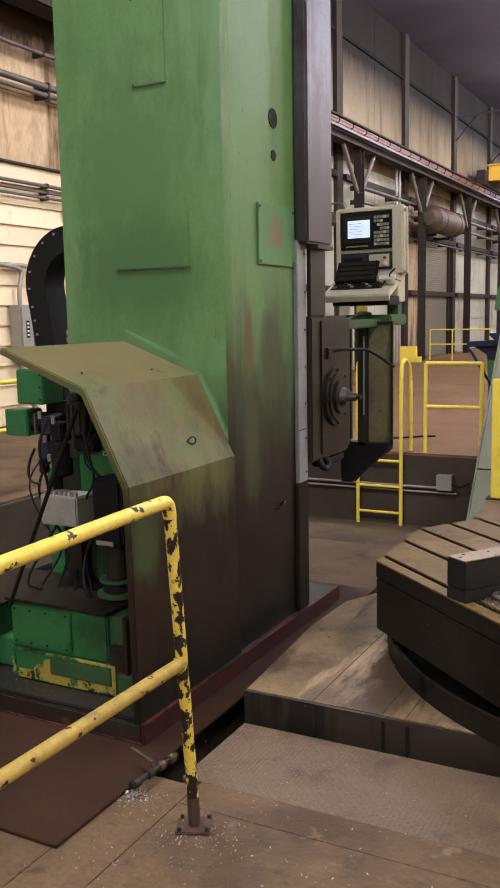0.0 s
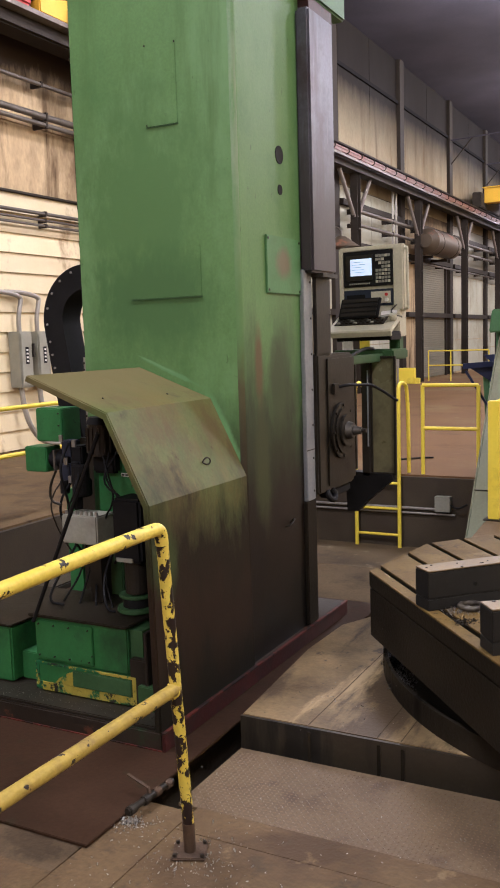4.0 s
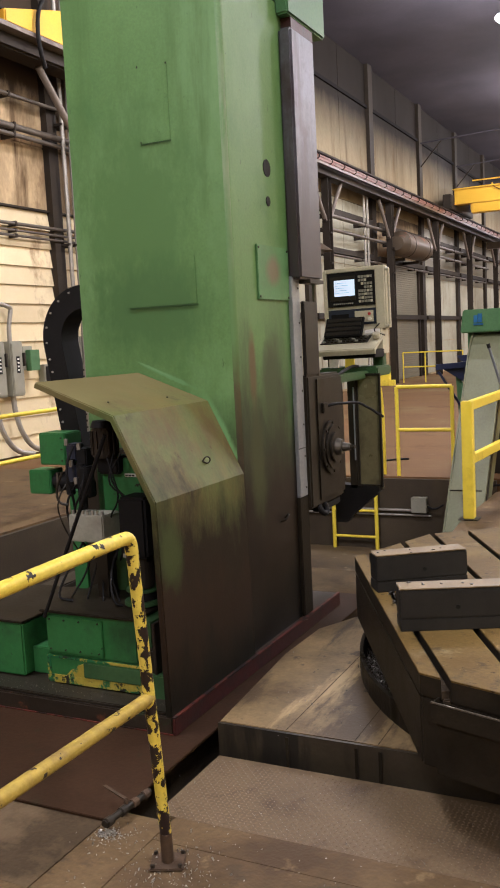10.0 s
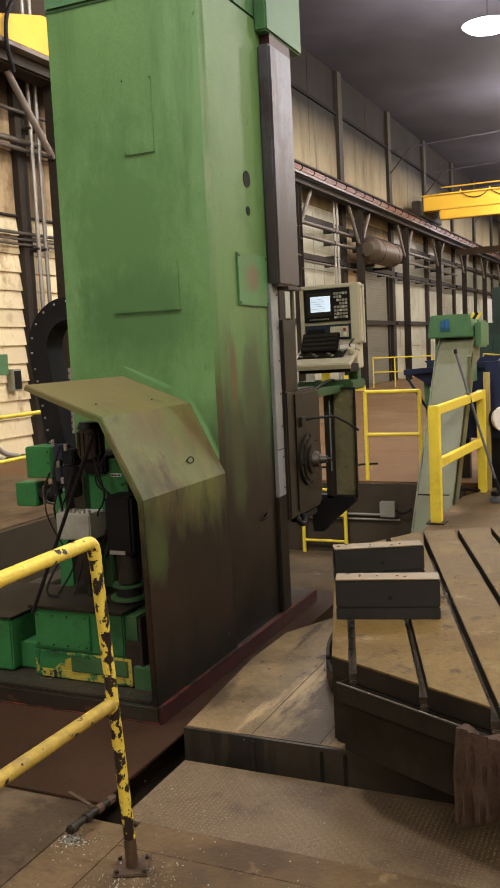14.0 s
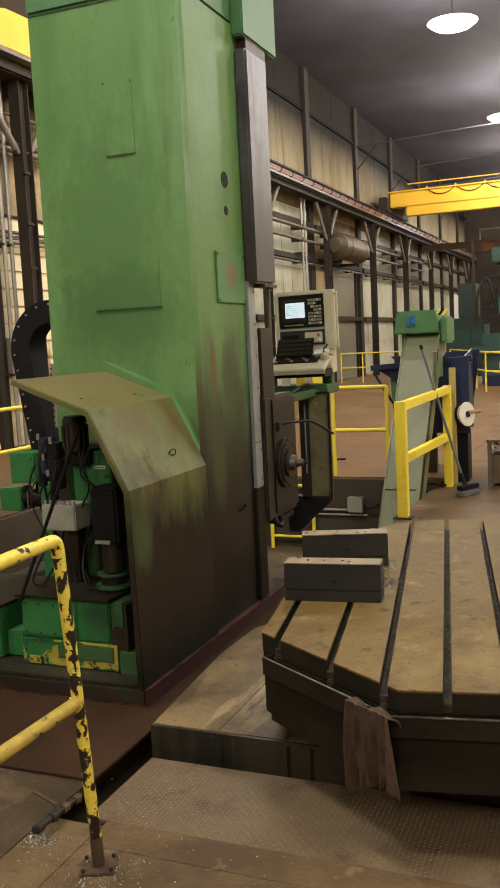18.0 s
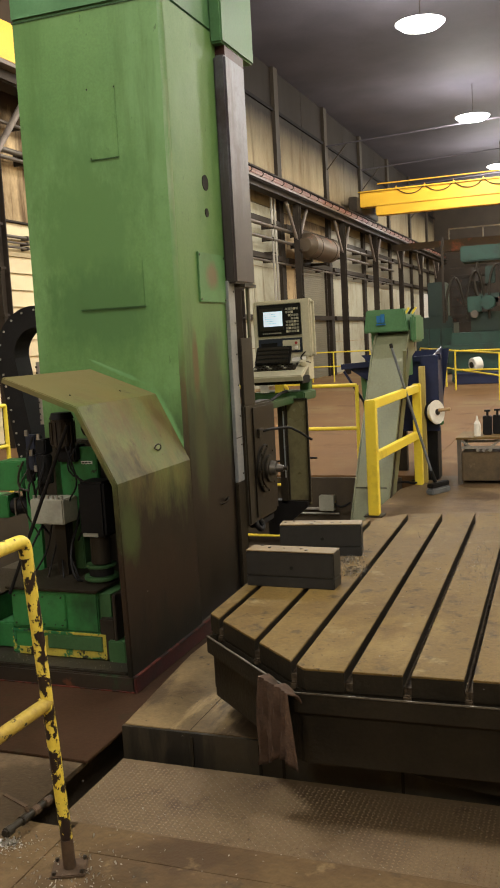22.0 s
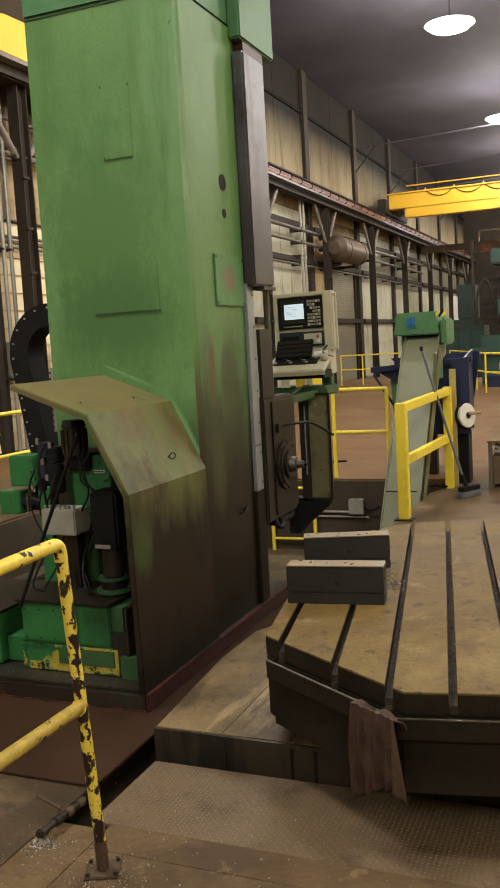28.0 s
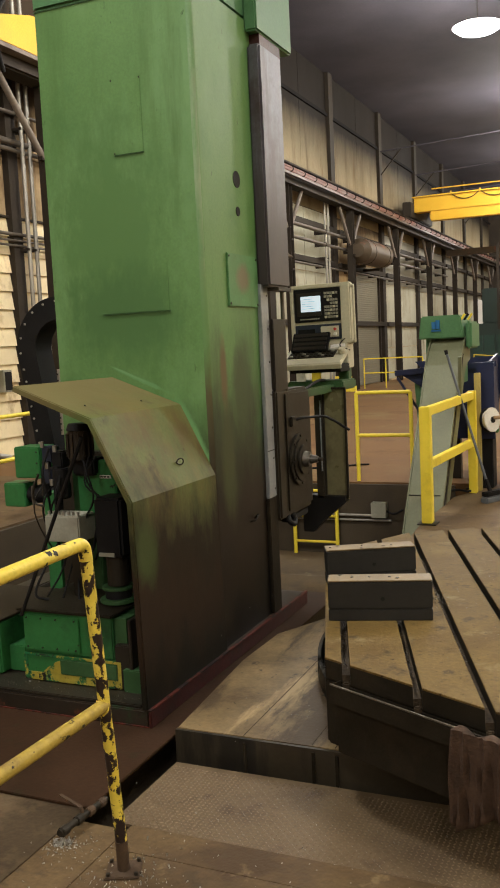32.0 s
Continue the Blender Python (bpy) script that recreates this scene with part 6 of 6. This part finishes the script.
# far bridge crane
CR = thing("bridge_crane", (0, 38, 6.86), "yellow double girder bridge crane", "bridge crane")
part("girder", box(-8.05, 8.9, 37.6, 38.0, 6.34, 6.72), CRANE_YELLOW, CR, "", 0.02)
part("girder_top", box(-8.7, 8.9, 37.55, 38.05, 6.72, 7.3), CRANE_YELLOW, CR, "", 0.02)
part("girder_flange", box(-8.75, 8.9, 37.45, 38.15, 7.3, 7.34), CRANE_YELLOW, CR)
part("girder", box(-8.6, 8.9, 40.0, 40.5, 6.75, 7.75), CRANE_YELLOW, CR, "", 0.02)
part("end_truck", box(-9.05, -8.7, 37.0, 41.0, 6.502, 7.1), STEEL_FRAME, CR, "", 0.03)
part("walk_rail", box(-8.4, 8.9, 39.6, 39.64, 7.9, 7.95), CRANE_YELLOW, CR)
for k in range(14):
    x = -7.2 + 1.15 * k
    part("festoon_hook", prism([(x - 0.06, 7.34), (x + 0.06, 7.34), (x, 7.46)], 37.6, 37.66, "y"), CRANE_YELLOW, CR)
    part("festoon", tube([(x, 37.52, 7.34), (x + 0.3, 37.5, 7.12), (x + 0.6, 37.5, 7.06), (x + 0.9, 37.5, 7.12), (x + 1.15, 37.52, 7.34)], 0.018, 6), DARK_STEEL, CR, "", 0, True)

# roof steel
structure("eave_strut", box(WX - 0.03, WX + 0.03, 12.6, END, 8.82, 8.92), ROOF_STEEL, "dark steel strut along the top of the wall", "strut")


def roof_truss(y):
    t = thing("roof_truss", (0, y, 9), "thin black steel tie of a roof truss", "roof truss", "roof trusses", "structure")
    part("lower_chord", bar((WX, y, 8.77), (9.0, y, 9.43), 0.045, 0.045), ROOF_DARK, t)
    part("knee_brace", bar((WX + 0.08, y, 7.9), (WX + 0.9, y, 8.8), 0.04, 0.04), STEEL_FRAME, t)


for y in (34.9, 40.7, 46.6, 52.5):
    roof_truss(y)

# ---- far aisle: green machine ----
FM = thing("green_boring_mill", (-2.8, 28, 0), "large green boring mill far down the aisle", "machine tool")
part("bed", box(-3.7, 0.5, 27.0, 29.0, 0.0, 1.44), TEAL, FM, "", 0.03)
part("upper_bed", box(-3.15, 0.5, 27.2, 28.8, 1.44, 2.0), TEAL_DARK, FM, "", 0.03)
part("column", box(-2.2, -0.9, 27.6, 28.9, 2.3, 6.0), TEAL_DARK, FM, "", 0.04)
part("ram", box(-3.4, -2.0, 27.2, 28.2, 3.45, 3.9), TEAL, FM, "", 0.04)
part("pendant_box", box(-3.2, -2.8, 26.9, 27.1, 2.0, 2.45), TEAL, FM, "", 0.02)
part("arch_guide", tube([(-2.9, 27.1, 3.4), (-3.02, 27.1, 3.0), (-2.98, 27.1, 2.6), (-2.85, 27.1, 2.35)], 0.06, 10), DARK_STEEL, FM, "", 0, True)
part("hand_wheel", rod((-3.0, 26.95, 1.95), (-3.0, 26.85, 1.95), 0.11, seg=24), PIPE_DARK, FM, "", 0.01, True)
part("dark_panel", box(-3.9, -3.0, 28.85, 28.95, 1.75, 3.2), BASE_DARK, FM, "dark red panel")
part("ladder_rail", box(-3.95, -3.88, 27.2, 27.3, 1.75, 4.2), STEEL_FRAME, FM)
for k in range(7):
    part("slat", box(-3.9, -2.8, 28.7, 28.74, 1.9 + 0.3 * k, 1.96 + 0.3 * k), STEEL_FRAME, FM)
rnd = random.Random(52)
for k in range(16):
    x, z = -3.1 + 0.2 * k, rnd.uniform(1.6, 2.9)
    part("panel", box(x, x + rnd.uniform(0.2, 0.6), 27.05, 27.3, z, z + rnd.uniform(0.15, 0.5)), TEAL_DARK if k % 3 else BASE_DARK, FM, "", 0.02)
for k in range(6):
    x = -3.8 + 0.6 * k
    part("conduit", tube([(x, 27.0, 1.8), (x, 26.95, 2.6 + 0.2 * k), (x + 0.3, 27.0, 3.2 + 0.15 * k), (x + 0.5, 27.1, 2.2)], 0.035, 8), DARK_STEEL, FM, "", 0, True)
part("motor", rod((-2.6, 26.95, 2.25), (-2.6, 26.6, 2.25), 0.2, seg=24), TEAL, FM, "teal motor", 0.02, True)
part("base_rail", box(-4.15, 0.5, 26.9, 27.0, 0.85, 1.1), TEAL, FM, "", 0.02)
FM2 = thing("dark_press", (-4.6, 33, 0), "dark green machine frame in the far bay", "machine tool")
part("frame", box(-5.6, -4.3, 32.0, 33.5, 0.0, 2.0), TEAL_DARK, FM2, "", 0.04)
part("tower", box(-5.2, -4.6, 32.3, 33.4, 2.0, 3.2), TEAL_DARK, FM2, "", 0.04)
for k in range(3):
    part("panel", box(-5.5 + 0.4 * k, -5.15 + 0.4 * k, 31.96, 32.0, 0.4, 1.6), TEAL, FM2)
NB = thing("navy_crate", (-2.8, 26.2, 0), "low navy blue crate by the railing", "crate")
part("body", box(-3.5, -1.5, 26.0, 26.8, 0.0, 0.26), NAVY, NB, "", 0.02)
part("rim", box(-3.52, -1.48, 25.98, 26.82, 0.26, 0.31), NAVY, NB)
DR = thing("hose_drum", (-3.0, 26.75, 0.31), "white hose drum standing on the crate", "drum")
part("drum", rod((-3.05, 26.4, 0.52), (-2.85, 26.55, 0.55), 0.2, seg=28), WHITE, DR, "", 0.01, True)
part("hub", rod((-3.08, 26.38, 0.52), (-2.82, 26.58, 0.55), 0.09, seg=20), DARK_STEEL, DR, "", 0, True)
# The opening is a plain white panel whose colour stands in for daylight.
EX = thing("light_doorway", (WX + 0.3, 57, 0), "doorway at the far wall end, daylight painted as a white panel", "door")
part("leaf", box(WX - 0.03, WX + 0.05, 56.0, 59.8, 0.0, 3.8), WHITE, EX)
part("frame", box(WX - 0.03, WX + 0.1, 55.8, 56.0, 0.0, 4.0), STEEL_FRAME, EX)
BC = thing("beige_crane_beam", (2, 45, 5.25), "pale yellow lifting beam at the hall end", "crane beam")
part("beam", box(-6.55, 8.9, 44.8, 45.3, 5.25, 5.8), TANK_TAN, BC, "", 0.03)
part("catwalk", box(-6.4, 8.9, 45.3, 46.0, 5.5, 5.6), STEEL_FRAME, BC)
for k in range(5):
    part("rail_post", box(-6.24 + 1.6 * k, -6.18 + 1.6 * k, 45.3, 45.36, 5.6, 6.38), PIPE, BC)
part("rail", box(-6.24, 8.9, 45.3, 45.36, 6.32, 6.38), PIPE, BC)
part("end_stop", box(-8.9, -6.55, 44.9, 45.2, 5.5, 5.8), TANK_TAN, BC)

# ---- floor things ----
VP = thing("drain_valve", (-1.73, 2.6, 0.03), "rusty drain pipe with a lever valve on the floor", "valve")
part("pipe", rod((-1.735, 2.5, 0.04), (-1.715, 2.74, 0.04), 0.012, seg=16), DARK_STEEL, VP, "", 0, True)
for y in (2.505, 2.58, 2.64, 2.7):
    part("collar", rod((-1.733 + (y - 2.5) * 0.08, y, 0.04), (-1.731 + (y - 2.5) * 0.08, y + 0.03, 0.04), 0.0165, seg=6 if y > 2.6 else 16), RUST if y > 2.6 else DARK_STEEL, VP, "", 0.002)
part("stem", rod((-1.728, 2.62, 0.05), (-1.733, 2.62, 0.066), 0.007), RUST, VP)
part("lever", bar((-1.73, 2.62, 0.068), (-1.84, 2.655, 0.078), 0.012, 0.005), RUST, VP, "rusty lever")
chips("floor_chips", [(-1.44, 2.4, 0.08, 0.1), (-1.7, 2.5, 0.05, 0.05), (-1.5, 2.2, 0.15, 0.2), (-1.1, 2.3, 0.3, 0.25)], 420, 0.008, "bright metal chips scattered on the concrete floor", 5, 0.0, CHIP_BRIGHT)
chips("floor_chips", [(-1.46, 2.44, 0.06, 0.06), (-0.9, 2.1, 0.5, 0.2)], 160, 0.011, "pale chips and crumbs round the railing foot", 15, 0.0, CHIP_BRIGHT)
chips("floor_chips", [(-1.73, 2.51, 0.02, 0.015)], 160, 0.012, "small heap of bright chips at the valve mouth", 6, 0.0, CHIP_BRIGHT)
chips("floor_chips", [(-1.2, 2.9, 0.35, 0.15), (-0.6, 2.9, 0.3, 0.15)], 90, 0.008, "stray chips on the tread plate", 7, 0.001)
chips("floor_chips", [(-1.45, 3.5, 0.12, 0.15), (-1.3, 3.45, 0.1, 0.1)], 50, 0.008, "metal chips on the bed slab", 9, 0.1)
BED = bpy.data.objects["machine_bed"]
# Thin sheet that makes the bed's front much darker than its top.
part("front_face", box(-1.69, 3.0, 3.205, 3.219, -0.8, 0.0985), BED_DARK, BED, "dark sheet over the front face")
for x in (-1.41, -1.135, -1.045):
    part("plate_seam", box(x, x + 0.0035, 3.23, 4.6, 0.1, 0.1008), SLOT_DIRT, BED)
for x in (-1.4, -1.125, -1.035, -0.6):
    part("face_seam", box(x, x + 0.012, 3.2, 3.2045, -0.8, 0.085), TABLE_SIDE, BED)
# curved wall of the chip trough on the bed, open where it meets the front edge
bm = bmesh.new()
arc = [(TC[0] + r * math.cos(a), TC[1] + r * math.sin(a), r) for a in [radians(310 - 2 * k) for k in range(110)] for r in (1.39, 1.375)]
for k in range(0, len(arc) - 2, 2):
    quad = [arc[k][:2], arc[k + 2][:2], arc[k + 3][:2], arc[k + 1][:2]]
    prism(quad, 0.1, 0.19, bm=bm)
bmesh.ops.remove_doubles(bm, verts=bm.verts[:], dist=0.0005)
pan = bmesh.new()
for k in range(110):
    a, b = radians(310 - 2 * k), radians(308 - 2 * k)
    prism([(TC[0] + r * math.cos(t), TC[1] + r * math.sin(t)) for r, t in ((1.0, a), (1.376, a), (1.376, b), (1.0, b))], 0.104, 0.112, bm=pan)
bmesh.ops.remove_doubles(pan, verts=pan.verts[:], dist=0.0005)
part("trough_floor", pan, TABLE_SIDE, BED, "dark floor of the chip trough")
part("trough_wall", bm, TABLE_SIDE, BED, "dark curved wall of the chip trough", 0, True)
chips("trough_chips", [(TC[0] + 1.33 * math.cos(radians(a)), TC[1] + 1.33 * math.sin(radians(a)), 0.025, 0.025) for a in range(150, 214, 2)], 1500, 0.014, "dark heap of chips in the trough round the table", 18, 0.12)
HB = thing("hose_bundle", (-4.2, 5.2, -0.8), "tangle of black hoses in the pit beside the ways", "hoses")
rnd = random.Random(21)
for k in range(12):
    x0, y0 = -5.2 + 0.11 * k, 3.6 + rnd.uniform(0, 0.6)
    part("hose", tube([(x0, y0, -0.78), (x0 + rnd.uniform(-0.3, 0.3), y0 + 0.8, -0.6 + rnd.uniform(0, 0.35)), (x0 + rnd.uniform(-0.3, 0.4), y0 + 1.6, -0.7 + rnd.uniform(0, 0.5)), (x0 + rnd.uniform(-0.3, 0.5), y0 + 2.6, -0.75), (x0 + 0.2, y0 + 3.5, -0.78)], 0.035, 8), BLACK, HB, "", 0, True)
WBC = thing("way_bed_casting", (-4.3, 5.0, -0.82), "dark oily casting in the pit beside the column", "machine bed")
part("casting", box(-4.6, -3.8, 2.3, 8.2, -0.815, -0.3), DARK_STEEL, WBC, "", 0.02)
part("rack", box(-4.5, -4.3, 2.3, 8.2, -0.3, -0.18), DARK_STEEL, WBC, "", 0.01)
part("rack", box(-4.0, -3.85, 2.3, 8.2, -0.3, -0.2), DARK_STEEL, WBC, "", 0.01)

# raised lugs of the tread plate
bm = bmesh.new()
pitch = 0.0165
for i in range(int(2.6 / pitch)):
    for j in range(int(0.44 / pitch)):
        x, y = -1.64 + pitch * i, 2.695 + pitch * j
        a = radians(45 if (i + j) % 2 else -45)
        ux, uy = math.cos(a) * 0.0062, math.sin(a) * 0.0062
        nx, ny = -math.sin(a) * 0.002, math.cos(a) * 0.002
        lo = [bm.verts.new((x + px, y + py, 0.0)) for px, py in ((-ux, -uy), (nx, ny), (ux, uy), (-nx, -ny))]
        hi = bm.verts.new((x + ux * 0.3, y + uy * 0.3, 0.0024)), bm.verts.new((x - ux * 0.3, y - uy * 0.3, 0.0024))
        bm.faces.new((lo[0], lo[1], hi[1]))
        bm.faces.new((lo[1], lo[2], hi[0], hi[1]))
        bm.faces.new((lo[2], lo[3], hi[0]))
        bm.faces.new((lo[3], lo[0], hi[1], hi[0]))
tagged(part("tread_lugs", bm, TREAD_TIP, TREADS), kind="stuff")

# ---- moving things ----
TURN = 22.77
SWING_TURN = 22.94  # when the table turns back


def slide(t):
    return 0.0410 * (t - 9) if t < TURN else 0.0410 * (TURN - 9) - 0.0406 * (t - TURN)


def lift(t):
    return -0.0167 * t if t < TURN else -0.0167 * TURN + 0.0167 * (t - TURN)


def swing(t):
    return -0.44 + 2.11 * abs(t - SWING_TURN)


MOVE_TIMES = [0, 1, 3, 5, 7, 9, 11, 13, 15, 17, 19, 21, 22, 22.5, 22.7, TURN, 22.85, SWING_TURN, 23.05, 23.2, 23.5, 25, 27, 29, 31, 32]


def orbit(t, x, y, z=0.0, turn=0.0):
    """The pose at a time of what rides on the table at x, y of its top."""
    a = radians(swing(t))
    c, n = math.cos(a), math.sin(a)
    return pose(TC[0] + c * x - n * y, TC[1] + n * x + c * y, z, 0, 0, swing(t) + turn)


def motions():
    walk(COL, [(t, pose(-2.35, 4.0 + slide(t), 0)) for t in MOVE_TIMES])
    for moved in HEAD_PARTS:
        walk(moved, [(t, pose(0, 0, lift(t))) for t in MOVE_TIMES])
    walk(CHAIN, [(t, pose(0, 0, lift(t) / 2)) for t in MOVE_TIMES])
    walk(TABLE, [(t, pose(*TC, 0, 0, swing(t))) for t in MOVE_TIMES])
    for ridden, x, y, turn in RIDERS:
        walk(ridden, [(t, orbit(t, x, y, ZT, turn)) for t in MOVE_TIMES])


motions()
